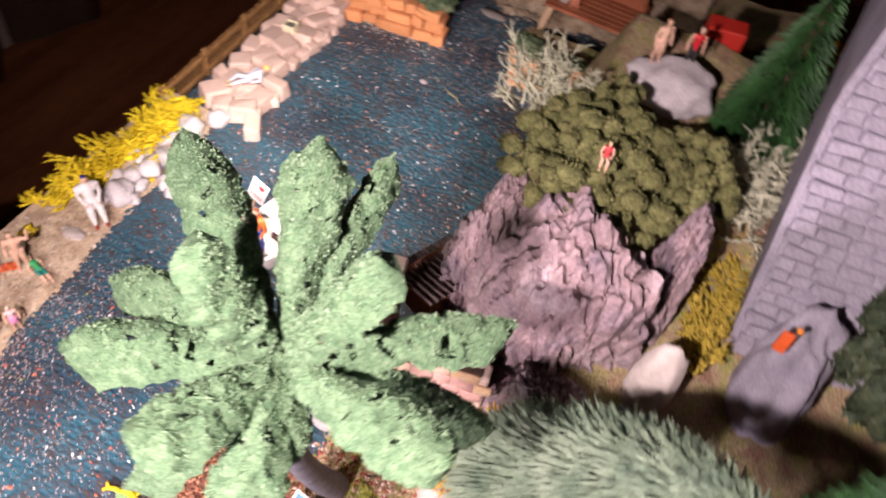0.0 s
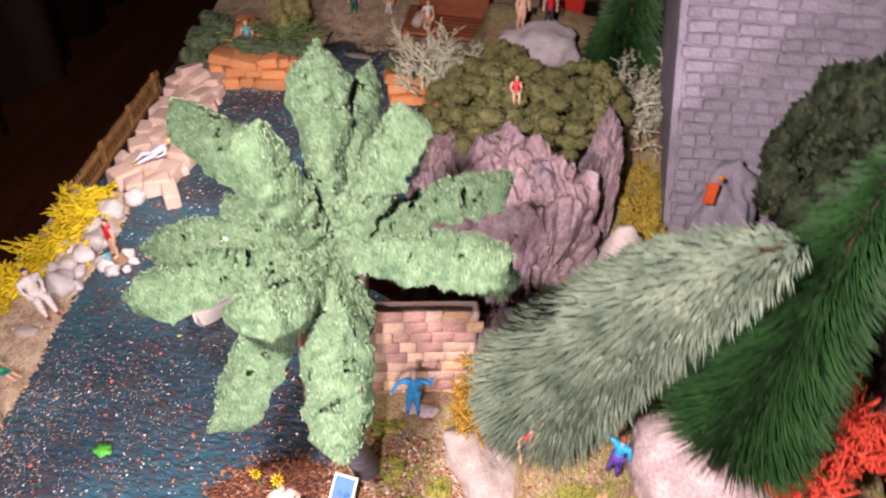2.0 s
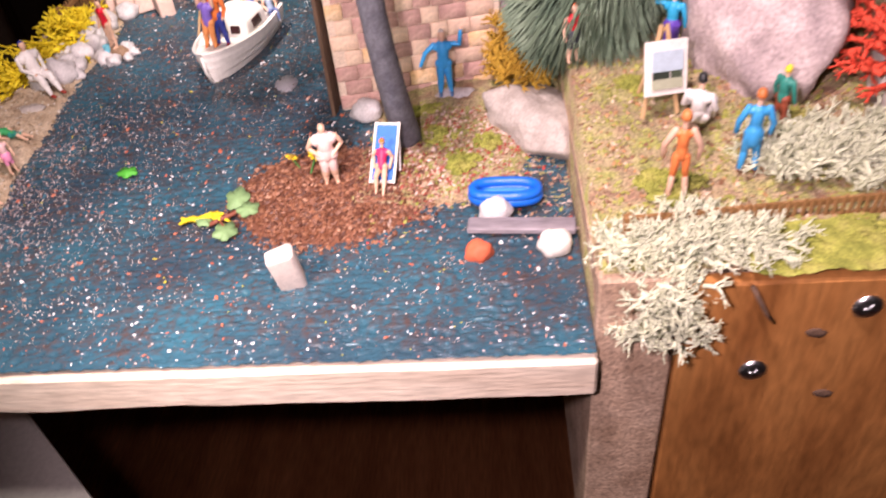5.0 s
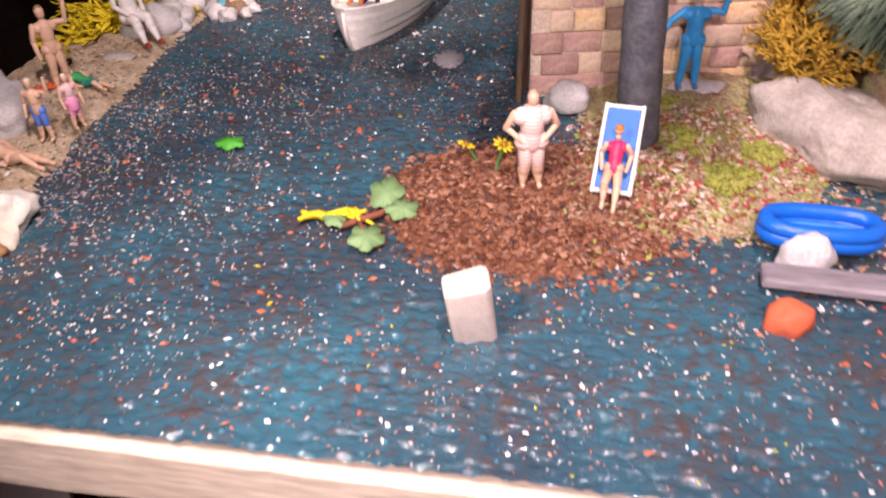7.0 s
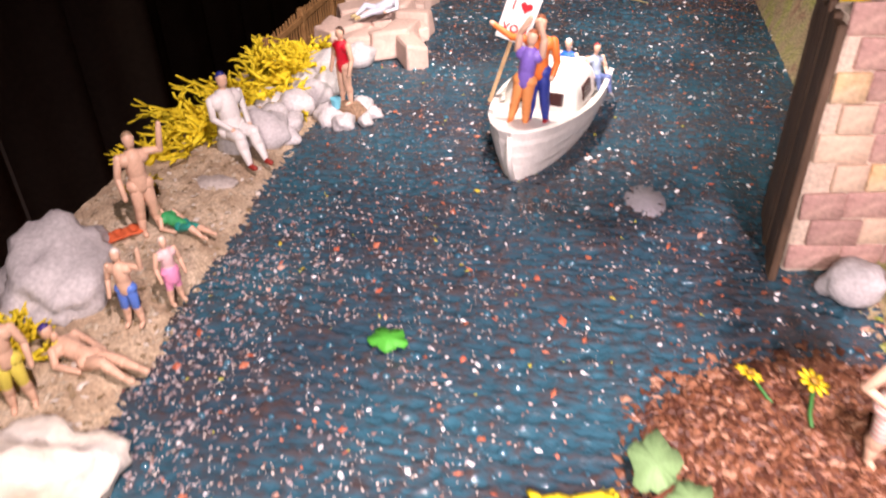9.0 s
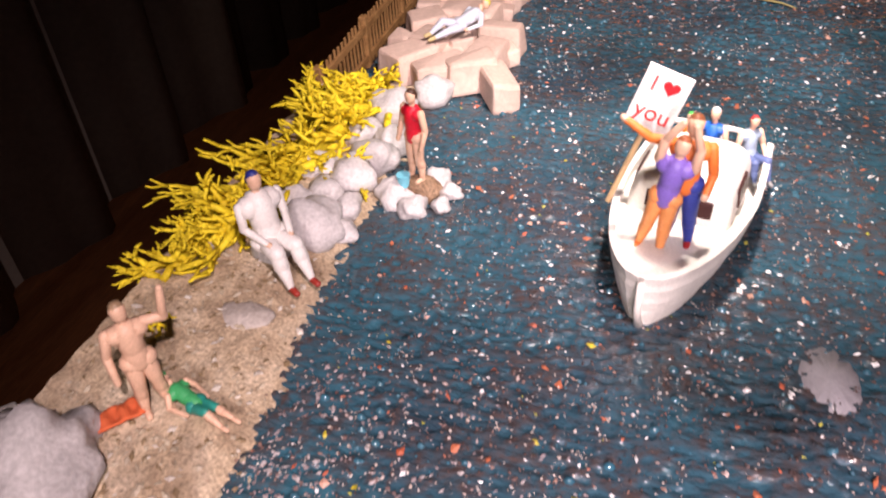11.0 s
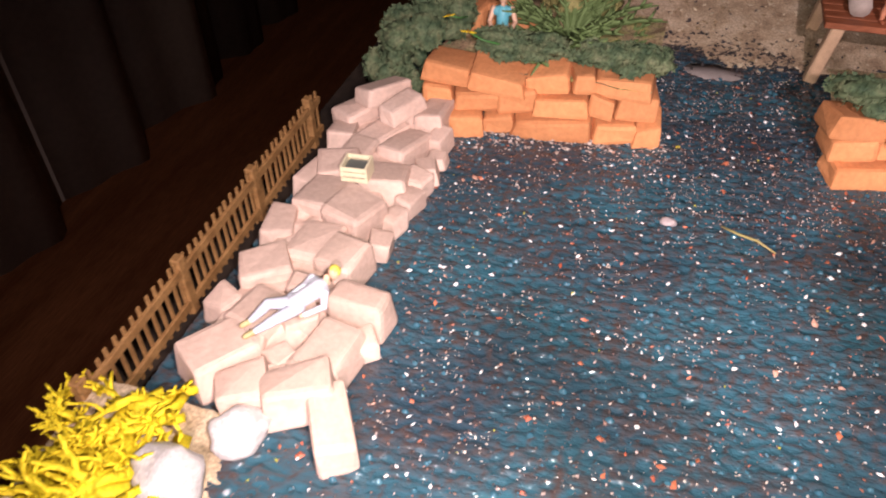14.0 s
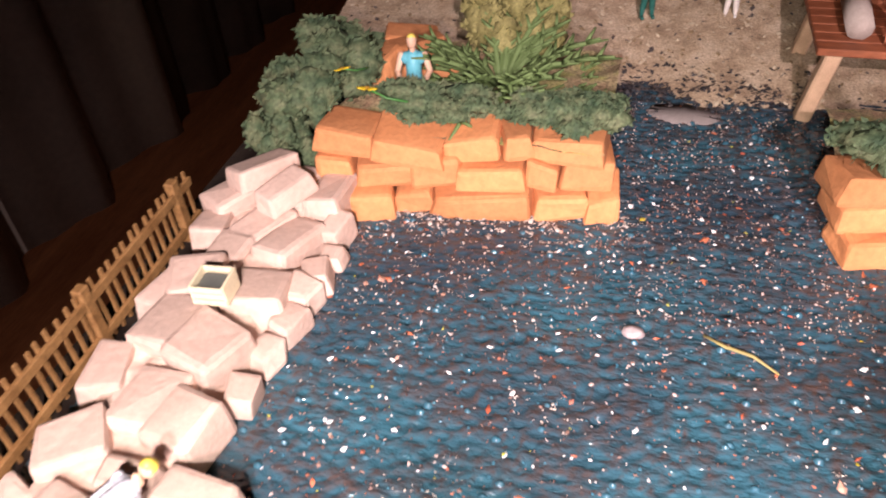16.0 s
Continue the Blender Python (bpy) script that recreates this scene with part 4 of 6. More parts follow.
moss_bush((-0.004, 0.1155, 0.012), (0.011, 0.006, 0.01), 29, LICHENOCHRE, "ochre yellow lichen tuft behind the pale boulder", 60, 0.005, 0.0009)
moss_bush((0.02, 0.108, 0.03), (0.02, 0.006, 0.003), 19, LICHENOCHRE, "ochre yellow lichen along the fir's foot", 30, 0.005, 0.0008)
moss_bush((0.09, 0.077, 0.062), (0.009, 0.012, 0.012), 10, LICHENRED, "bright red lichen bush between the boulders", 60, 0.006, 0.0012)
moss_bush((0.0935, 0.06, 0.04), (0.003, 0.012, 0.014), 20, LICHENRED, "red lichen hanging between the boulders", 26, 0.005, 0.0012, 3, -0.1)
moss_bush((0.118, 0.089, 0.062), (0.02, 0.009, 0.016), 11, LICHENRED, "bright red lichen bush behind the boulder", 100, 0.006, 0.0012)
moss_bush((0.15, 0.08, 0.035), (0.014, 0.016, 0.02), 12, LICHENOLIVE, "olive lichen bush beside the boulder", 80, 0.007, 0.0008)
moss_bush((0.053, 0.22, 0.054), (0.008, 0.045, 0.003), 13, YELLOWMOSS, "strip of yellow-olive moss beside the cliff", 260, 0.0032, 0.001, 2)


def weed(c, seed, n, length, label):
    """Long green blades fanning out."""
    g = random.Random(seed)
    bm = bmesh.new()
    for _ in range(n):
        a = g.uniform(0, 6.283)
        d = Vector((math.cos(a), math.sin(a), g.uniform(0.3, 1.2))).normalized()
        l = length * g.uniform(0.6, 1.1)
        tube(bm, [d * l * u - Vector((0, 0, 0.35 * l * u * u)) for u in (0, 0.35, 0.7, 1)], [0.0007, 0.0009, 0.0008, 0.0002], 4)
        for u in (0.4, 0.6, 0.8):
            p = d * l * u - Vector((0, 0, 0.35 * l * u * u))
            for s in (-1, 1):
                q = d.cross(Vector((0, 0, 1))) * s + d * 0.8
                tube(bm, [p, p + q * l * 0.12], [0.0007, 0.0003], 4)
    return whole("green_weed", bm, paint(0.13, 0.2, 0.07, 0.7), label, "plant", True, pose(*c))


weed((-0.172, 0.394, 0.015), 1, 70, 0.034, "long-leaved green plastic weed on the beach")
weed((-0.16, 0.4, 0.01), 2, 24, 0.022, "long-leaved green plastic weed on the beach")

# ---- stones ----


def boulder(c, s, seed, mat, label, yaw=0.0, cuts=15, sharp=22.0):
    """A weathered boulder: a lump with worn flat faces, pits and grain."""
    g = random.Random(seed)
    planes = [(Vector((g.gauss(0, 1), g.gauss(0, 1), g.gauss(0.15, 0.8))).normalized(), g.uniform(0.68, 0.97)) for _ in range(cuts)]
    bm = bmesh.new()
    bmesh.ops.create_icosphere(bm, subdivisions=5, radius=1.0)
    for v in bm.verts:
        p = v.co.copy()
        r = sum((max(0.0, n.dot(p)) / k) ** sharp for n, k in planes) + 0.55 ** sharp
        r = min(1.2, r ** (-1 / sharp))
        q = p * 2.0 + Vector((seed * 3.1, seed, 2))
        r += 0.07 * noise.noise(q) + 0.035 * noise.noise(q * 3) + 0.022 * noise.noise(q * 8) + 0.012 * noise.noise(q * 19)
        v.co = Vector((p.x * r * s[0], p.y * r * s[1], max(-0.7, p.z * r) * s[2]))
    return whole("boulder", bm, mat, label, "boulder", True, pose(*c, 0, 0, yaw))


boulder((0.0725, 0.0885, 0.034), (0.0285, 0.024, 0.026), 2, ROCKPINK, "large pinkish grey boulder on the shore", -12)
boulder((0.123, 0.066, 0.034), (0.03, 0.019, 0.024), 5, PALESTONE, "large pale grey boulder beside red lichen", 6)
boulder((-0.003, 0.099, 0.005), (0.016, 0.026, 0.013), 8, PALESTONE, "smooth pale boulder at the bed's edge", 25)
stone("brown_rock", (0.074, 0.1045, 0.053), (0.01, 0.007, 0.0085), 47, material("rust_rock", [(0.13, 0.065, 0.04), (0.26, 0.14, 0.09)], 200, 0.85, 0.6, 1200, 0.3), "rust-brown rock leaning behind the pink boulder", "rock", "", 0.5, 0.4, 3, 1.2)
stone("white_stone", (0.04, 0.164, 0.056), (0.009, 0.006, 0.03), 3, paint(0.72, 0.66, 0.6, 0.8), "white upright stone beside the cliff")
stone("white_rock", (-0.197, 0.0405, 0.003), (0.0095, 0.0095, 0.008), 11, material("chalk_rock", [(0.74, 0.71, 0.66), (0.72, 0.66, 0.56), (0.4, 0.2, 0.09)], 45, 0.85, 0.5, 700, 0.1), "white chalky rock with a brown stain on the bank", "rock", "", 0.6, 0.4, 4, 1.3)
stone("white_stone", (0.0, 0.031, 0.003), (0.0055, 0.004, 0.005), 13, paint(0.74, 0.7, 0.64, 0.8), "small white stone at the water's edge")
stone("red_stone", (-0.0235, 0.0305, 0.001), (0.0045, 0.0035, 0.0045), 15, paint(0.6, 0.13, 0.06, 0.7), "small orange-red stone in the water")
stone("grey_stone", (-0.0675, 0.115, 0.004), (0.0065, 0.0045, 0.005), 17, GREYSTONE, "smooth grey stone at the foot of the wall")
stone("grey_stone", (-0.032, 0.1225, 0.004), (0.009, 0.004, 0.003), 18, GREYSTONE, "flat grey stone under the blue figure")
stone("grey_stone", (-0.018, 0.047, 0.004), (0.0055, 0.003, 0.0055), 19, GREYSTONE, "smooth grey stone against the blue pool")
stone("grey_rock", (-0.228, 0.088, 0.005), (0.011, 0.018, 0.009), 21, GREYSTONE, "grey rough rock on the bank", "rock", "", 0.4, 0.3, 4)
stone("grey_rock", (-0.0, 0.3, 0.082), (0.019, 0.014, 0.012), 23, GREYSTONE, "flat light grey rock on the hill", "rock", "", 0.3, 0.1, 4)
for k, (x, y, s) in enumerate(((-0.215, 0.165, 0.0078), (-0.2235, 0.1715, 0.006), (-0.2135, 0.186, 0.0068), (-0.2115, 0.1955, 0.0065), (-0.2185, 0.2065, 0.0052), (-0.2095, 0.204, 0.0056),
                               (-0.215, 0.22, 0.0072), (-0.2075, 0.2325, 0.0058), (-0.217, 0.1775, 0.0056), (-0.2085, 0.167, 0.0036), (-0.2235, 0.188, 0.0055), (-0.2105, 0.175, 0.0042), (-0.2205, 0.157, 0.0062))):
    stone("grey_pebble", (x, y, s * 0.55), (s, s * 0.86, s * 0.78), k + 30, GREYSTONE, "rounded light grey pebble on the bank", "pebble", "bank pebbles", 0.34, k, 3, 1.3)
for k in range(6):
    a = k * 1.05 + 0.4
    stone("grey_pebble", (-0.195 + 0.0068 * math.cos(a), 0.1855 + 0.006 * math.sin(a), 0.0015), tuple(q * (0.7 + 0.16 * ((k * 3) % 5)) for q in (0.0036, 0.0029, 0.0028)), k + 60, GREYSTONE, "pale grey pebble ringing the bather's rock", "pebble", "bank pebbles", 0.5, k, 3, 1.2)
stone("brown_rock", (-0.196, 0.187, 0.0015), (0.005, 0.004, 0.004), 71, material("brown_rock", [(0.16, 0.09, 0.05), (0.3, 0.2, 0.13)], 300, 0.85, 0.7, 1500, 0.4), "rough brown rock in the ring of pebbles")
bm = bmesh.new()
box(bm, (0, 0, 0.0065), (0.008, 0.006, 0.0165), bevel=0.0012, seg=2)
for v in bm.verts:
    v.co += wobble(v.co, 180, 0.001, 3)
whole("white_block", bm, paint(0.72, 0.62, 0.55, 0.8), "white hewn block standing in the water", "stone", True, pose(-0.0808, 0.0215, 0.0, 10, -6, 16))

# ---- boat ----
boat = empty("motor_boat", pose(-0.1357, 0.1825, 0.0, 0, 0, -11), "small white cabin boat on the water", "boat")
WHITE = paint(0.78, 0.75, 0.7, 0.35)


def hull_row(bm, u):
    """One rib of the clinker hull: laps outside, a rail, then deck or cockpit floor."""
    y = -0.028 + 0.057 * u
    w = 0.0146 * (1 - (1 - u) ** 3.0) ** 0.56 * (1 - 0.14 * max(0, u - 0.55) / 0.45) + 0.0006
    top = 0.0108 + 0.004 * (1 - u) ** 2 + 0.0012 * u * u
    floor = top - 0.0016 if u < 0.66 else 0.0045
    outer = []
    for k in range(5):
        f = k / 4
        x = w * (1 - 0.42 * f ** 1.8)
        outer.append((x, top * (1 - f) - 0.001 * f))
        if k < 4:
            outer.append((x - 0.0004, top * (1 - f - 0.17) - 0.001 * f))
    inner = [(w - 0.0014, top + 0.0003), (w - 0.0016, floor)]
    half = inner[::-1] + outer
    pts = [(-x, z) for x, z in half] + [(x, z) for x, z in half[::-1]]
    lean = lambda z: -0.0035 * (1 - u) ** 3 * z / 0.014
    return [bm.verts.new((max(-w, min(w, x)) if abs(x) > 1e-9 else x, y + lean(z), z)) for x, z in pts]


bm = bmesh.new()
ribs = [hull_row(bm, (i / 24) ** 1.25) for i in range(25)]
for a, b in zip(ribs, ribs[1:]):
    for k in range(len(a)):
        bm.faces.new((a[k], a[(k + 1) % len(a)], b[(k + 1) % len(a)], b[k]))
bm.faces.new(ribs[0])
bm.faces.new(ribs[-1][::-1])
part("hull", bm, WHITE, boat, "clinker-built white hull")
bm = bmesh.new()
tube(bm, [(0, -0.0316, 0.0135), (0, -0.0312, 0.006), (0, -0.0285, 0.0002), (0, -0.021, -0.0006)], [0.0006, 0.0008, 0.0009, 0.0007], 8)
part("stem", bm, WHITE, boat, "", True)
bm = bmesh.new()
prof = [(math.copysign(abs(math.cos(a)) ** 0.5, math.cos(a)) * 0.0106, abs(math.sin(a)) ** 0.55 * 0.0098) for a in (math.pi * k / 18 for k in range(19))]
loops = []
for y, k in ((-0.0068, 0.0), (-0.0066, 0.1), (-0.0042, 0.93), (-0.0032, 1.0), (0.006, 1.04), (0.0135, 1.0), (0.0142, 0.96)):
    loops.append([bm.verts.new((x * (0.96 if k < 0.5 else 1), y, 0.0098 + z * k)) for x, z in prof])
for a, b in zip(loops, loops[1:]):
    for k in range(len(a) - 1):
        bm.faces.new((a[k], a[k + 1], b[k + 1], b[k]))
bm.faces.new(loops[-1][::-1])
cabin = part("cabin", bm, WHITE, boat, "white cabin with a rounded roof", True)
PANE = paint(0.05, 0.02, 0.018, 0.25)
for s in (-1, 1):
    bm = bmesh.new()
    box(bm, (s * 0.0103, 0.0045, 0.0142), (0.0012, 0.0085, 0.0042), Matrix.Rotation(radians(-7 * s), 4, "Y"), bevel=0.0005, seg=2)
    part("cabin_window", bm, PANE, cabin, "dark cabin window")
    bm = bmesh.new()
    box(bm, (s * 0.0045, -0.0058, 0.0142), (0.0045, 0.0012, 0.0036), Matrix.Rotation(radians(-18), 4, "X"), bevel=0.0004, seg=2)
    part("cabin_window", bm, PANE, cabin, "dark cabin window")
bm = bmesh.new()
box(bm, (0, 0.0245, 0.0075), (0.019, 0.0042, 0.0016), bevel=0.0005, seg=2)
part("bench", bm, WHITE, boat)
bm = bmesh.new()
tube(bm, [(0.0108 * math.cos(a), 0.0262 + 0.0022 * math.sin(a), 0.0142) for a in (math.pi * k / 12 for k in range(13))], 0.0007, 6)
part("stern_rail", bm, WHITE, boat, "", True)
placard = empty("placard", pose(-0.151, 0.1785, 0.0115, -8, 17, -6), "white placard on a stick with red lettering and a heart", "sign")
bm = bmesh.new()
tube(bm, [(0, 0, 0), (0, 0, 0.018)], 0.0006, 6)
part("stick", bm, paint(0.55, 0.38, 0.2), placard)
bm = bmesh.new()
box(bm, (0, -0.0008, 0.0245), (0.009, 0.0006, 0.0128), bevel=0.0001)
sign_board = part("board", bm, paint(0.85, 0.83, 0.8), placard)


def words(text, size, at, mat, parent, name="lettering"):
    cu = bpy.data.curves.new(name, "FONT")
    cu.body, cu.size, cu.align_x, cu.extrude = text, size, "CENTER", 0.00005
    tmp = bpy.data.objects.new(name, cu)
    scene.collection.objects.link(tmp)
    me = bpy.data.meshes.new_from_object(tmp.evaluated_get(bpy.context.evaluated_depsgraph_get()))
    bpy.data.objects.remove(tmp)
    me.materials.append(mat)
    ob = new(name, me)
    ob.parent, ob.matrix_basis = parent, at
    return ob


REDINK = paint(0.6, 0.02, 0.02)
words("I", 0.0044, pose(-0.0022, -0.0013, 0.0262, 90), REDINK, sign_board)
words("you", 0.0048, pose(0, -0.0013, 0.0204, 90), REDINK, sign_board)
bm = bmesh.new()
hv = []
for k in range(28):
    a = 2 * math.pi * k / 28
    hv.append(bm.verts.new((0.0022 * math.sin(a) ** 3, 0, 0.000135 * (13 * math.cos(a) - 5 * math.cos(2 * a) - 2 * math.cos(3 * a) - math.cos(4 * a)))))
f = bm.faces.new(hv)
r = bmesh.ops.extrude_face_region(bm, geom=[f])
bmesh.ops.translate(bm, vec=(0, -0.0002, 0), verts=[v for v in r["geom"] if isinstance(v, bmesh.types.BMVert)])
part("heart", bm, paint(0.7, 0.01, 0.02), sign_board, "red heart", False, pose(0.0012, -0.0012, 0.0278) @ Matrix.Scale(0.75, 4))

# ---- figures ----
O = (0.72, 0.19, 0.04)
figure(pose(-0.1365, 0.1685, 0.0105, 0, 0, -5), dict(WAVE, el=(-0.26, 0, 0.8), hl=(-0.42, 0, 0.9), er=(0.16, 0, 0.6), hr=(0.14, -0.08, 0.5)), 0.0285, O, (0.03, 0.05, 0.3), (0.2, 0.07, 0.03), "painted figure in an orange jacket and blue trousers on the boat", (0.4, 0.02, 0.02), bare_arms=False)
figure(pose(-0.1415, 0.1655, 0.0105, 0, 8, -10), dict(WAVE, el=(-0.12, -0.02, 0.95), hl=(-0.05, -0.04, 1.1), er=(0.12, -0.02, 0.95), hr=(0.06, -0.04, 1.1)), 0.0262, (0.2, 0.13, 0.5), (0.75, 0.3, 0.1), (0.25, 0.08, 0.03), "painted figure in a violet top with raised arms on the boat", O)
figure(pose(-0.1225, 0.204, 0.007, 0, 0, 30), SIT, 0.019, (0.3, 0.38, 0.48), (0.1, 0.14, 0.3), (0.3, 0.03, 0.03), "seated painted figure in a grey-blue shirt in the boat's stern", (0.2, 0.2, 0.2))
figure(pose(-0.1315, 0.2035, 0.0075, 0, 0, -20), SIT, 0.02, (0.02, 0.12, 0.5), (0.1, 0.1, 0.12), (0.85, 0.82, 0.78), "seated painted figure with a white cap in the boat", (0.2, 0.2, 0.2))
figure(pose(-0.1362, 0.2065, 0.0065, 0, 0, 10), SIT, 0.017, O, (0.1, 0.1, 0.12), (0.05, 0.4, 0.06), "seated painted figure in orange with green hair in the boat's stern", (0.2, 0.2, 0.2))
figure(pose(-0.197, 0.1875, 0.0045, 0, 0, -30), STAND, 0.0235, (0.6, 0.01, 0.03), SKIN, (0.05, 0.02, 0.01), "painted bather in a red swimsuit on the ringed rock")
figure(pose(-0.2165, 0.1505, 0.003, 0, 0, 60), dict(SIT, hip=(0, 0, 0.3), chest=(0, 0.05, 0.58), neck=(0, 0.05, 0.68), head=(0, 0.04, 0.77), kl=(-0.08, -0.22, 0.3), kr=(0.08, -0.22, 0.3), el=(-0.17, 0.03, 0.44), er=(0.17, 0.02, 0.44), hl=(-0.1, -0.14, 0.36), hr=(0.1, -0.14, 0.36)), 0.028, (0.78, 0.75, 0.72), (0.78, 0.75, 0.72), (0.02, 0.03, 0.2), "seated painted figure in white with a blue cap on the bank", (0.3, 0.03, 0.02), bare_arms=False, fat=1.5)
figure(pose(-0.2195, 0.1105, 0.003, 0, 0, 50), WAVE, 0.025, SKIN, SKIN, (0.3, 0.2, 0.12), "unpainted flesh-coloured figure waving on the bank")
figure(pose(-0.2125, 0.112, 0.003, 0, 0, 75), LIE, 0.017, (0.05, 0.35, 0.12), (0.02, 0.25, 0.2), (0.05, 0.3, 0.1), "lying painted figure in green on the bank")
figure(pose(-0.2045, 0.0785, 0.003, 0, 0, 10), WAVE, 0.0175, SKIN, (0.1, 0.2, 0.6), (0.75, 0.68, 0.6), "small painted figure in blue trunks on the bank")
figure(pose(-0.2, 0.0865, 0.003, 0, 0, 60), dict(STAND), 0.0155, (0.75, 0.5, 0.5), (0.8, 0.3, 0.5), (0.75, 0.65, 0.55), "small painted figure in a pink skirt holding a yellow bucket", None, True)
figure(pose(-0.2065, 0.0665, 0.0025, 0, 0, 80), LIE, 0.022, SKIN, SKIN, (0.05, 0.03, 0.2), "lying painted sunbather on the bank")
figure(pose(-0.212, 0.055, 0.0025, 0, 0, 40), STAND, 0.021, SKIN, (0.7, 0.6, 0.1), (0.04, 0.02, 0.01), "painted bather with dark hair on the bank")
STRIPES = striped((0.75, 0.62, 0.57), (0.72, 0.44, 0.4), 0.0009)
figure(pose(-0.074, 0.0672, 0.0042, 0, 0, 15), AKIMBO, 0.0235, STRIPES, STRIPES, (0.5, 0.32, 0.22), "stout figure in a red-striped swimsuit with arms akimbo on mulch", None, False, True, 1.6)
figure(pose(-0.0355, 0.1205, 0.006, 0, 0, 5), dict(WAVE, el=(-0.25, 0, 0.68), hl=(-0.33, -0.02, 0.5)), 0.027, (0.04, 0.33, 0.72), (0.04, 0.33, 0.72), (0.6, 0.55, 0.5), "painted figure in blue overalls reaching up at the ruined wall", (0.1, 0.2, 0.4), bare_arms=False)
stone("grey_rock", (-0.0735, 0.1365, 0.016), (0.0038, 0.0045, 0.022), 44, GREYSTONE, "narrow grey rock behind the ruined wall", "rock")
figure(pose(-0.0745, 0.1355, 0.0345, 0, 0, -40), AKIMBO, 0.024, (0.75, 0.6, 0.02), (0.6, 0.5, 0.05), (0.02, 0.02, 0.03), "painted figure in yellow behind the ruined wall", (0.1, 0.1, 0.1), bare_arms=False)
figure(pose(0.01, 0.0885, 0.0335, 0, 0, 20), WAVE, 0.02, (0.6, 0.02, 0.03), (0.03, 0.03, 0.05), (0.5, 0.12, 0.03), "painted figure in a red top and black skirt under the fir", None, True)
figure(pose(0.0415, 0.0885, 0.033, 0, 0, 150), WAVE, 0.023, (0.03, 0.35, 0.6), (0.12, 0.06, 0.4), (0.2, 0.06, 0.03), "painted figure in a blue shirt beside the boulder", (0.05, 0.03, 0.2), True, False)
figure(pose(0.043, 0.0505, 0.028, 0, 0, 150), SIT, 0.027, (0.75, 0.72, 0.7), (0.75, 0.7, 0.65), (0.02, 0.02, 0.02), "seated painted painter in white with a black beret", (0.6, 0.4, 0.3), False, False)
figure(pose(0.053, 0.032, 0.0255, 0, 0, 170), STAND, 0.026, (0.05, 0.32, 0.65), (0.05, 0.32, 0.65), (0.5, 0.15, 0.04), "painted figure in a long blue coat watching the painter", (0.2, 0.07, 0.03), True, False, 0.95)
figure(pose(0.032, 0.0235, 0.0245, 0, 0, 170), STAND, 0.027, (0.7, 0.2, 0.06), (0.7, 0.2, 0.06), (0.6, 0.2, 0.06), "slim painted figure in an orange dress watching the painter", None, False, True, 0.82)
figure(pose(0.066, 0.05, 0.028, 0, 0, 120), STAND, 0.02, (0.03, 0.22, 0.17), (0.25, 0.06, 0.03), (0.75, 0.6, 0.03), "painted figure in a green jacket with yellow hair", (0.2, 0.05, 0.02), False, False)
figure(pose(-0.207, 0.2605, 0.0105, 0, 0, -38), dict(LIE), 0.024, (0.6, 0.63, 0.72), (0.55, 0.58, 0.68), (0.75, 0.6, 0.1), "painted figure in pale blue lying on the wharf", (0.5, 0.4, 0.2), False, False)
figure(pose(-0.192, 0.3825, 0.0165, 0, 0, 10), SIT, 0.024, (0.13, 0.45, 0.55), (0.1, 0.2, 0.3), (0.75, 0.6, 0.12), "seated yellow-haired painted figure in a turquoise shirt on the terrace")
figure(pose(-0.138, 0.464, 0.0062, 0, 0, 20), STAND, 0.022, (0.3, 0.1, 0.05), (0.02, 0.12, 0.1), (0.1, 0.05, 0.02), "painted figure in dark green trousers on the beach", (0.02, 0.12, 0.1))
figure(pose(-0.01, 0.207, 0.109, 0, 0, 10), SIT, 0.013, (0.7, 0.05, 0.06), (0.7, 0.55, 0.4), (0.7, 0.6, 0.3), "tiny painted figure in red sitting on the moss")
figure(pose(0.002, 0.306, 0.092, 0, 0, 10), STAND, 0.02, (0.6, 0.02, 0.03), (0.03, 0.03, 0.03), (0.7, 0.6, 0.5), "painted figure in red and black on the grey rock", (0.05, 0.02, 0.02))
figure(pose(-0.012, 0.3, 0.092, 0, 0, 40), STAND, 0.022, SKIN, SKIN, (0.3, 0.15, 0.05), "unpainted flesh-coloured figure on the grey rock")

# ---- smaller things ----
chair = empty("deck_chair", pose(-0.0558, 0.065, 0.0045, 0, 0, -8) @ Matrix.Scale(0.86, 4), "blue and white deck chair with a reclining painted figure in red", "deck chair")
LW = Matrix.Rotation(radians(38), 4, "X")
bm = bmesh.new()
for s in (-1, 1):
    box(bm, (s * 0.0048, 0.0075, 0.0095), (0.001, 0.0255, 0.001), LW, bevel=0.0002)
for u in (-0.012, 0.012):
    box(bm, (0, 0.0075 + u * 0.79, 0.0095 + u * 0.616), (0.0106, 0.001, 0.001), bevel=0.0002)
part("frame", bm, WHITE, chair, "white frame")
bm = bmesh.new()
box(bm, (0, 0.0078, 0.0093), (0.0086, 0.024, 0.0006), LW, bevel=0.0002)
part("cloth", bm, paint(0.03, 0.16, 0.6), chair, "blue cloth")
for s in (-1, 1):
    bm = bmesh.new()
    box(bm, (s * 0.0048, 0.011, 0.006), (0.0009, 0.0009, 0.013), Matrix.Rotation(radians(-20), 4, "X"), bevel=0.0002)
    part("leg", bm, WHITE, chair)
figure(pose(-0.0556, 0.0665, 0.0097, 38, 0, -8), LIE, 0.0185, (0.6, 0.03, 0.12), (0.62, 0.38, 0.26), (0.6, 0.2, 0.03), "reclining painted figure in a red swimsuit on the deck chair")

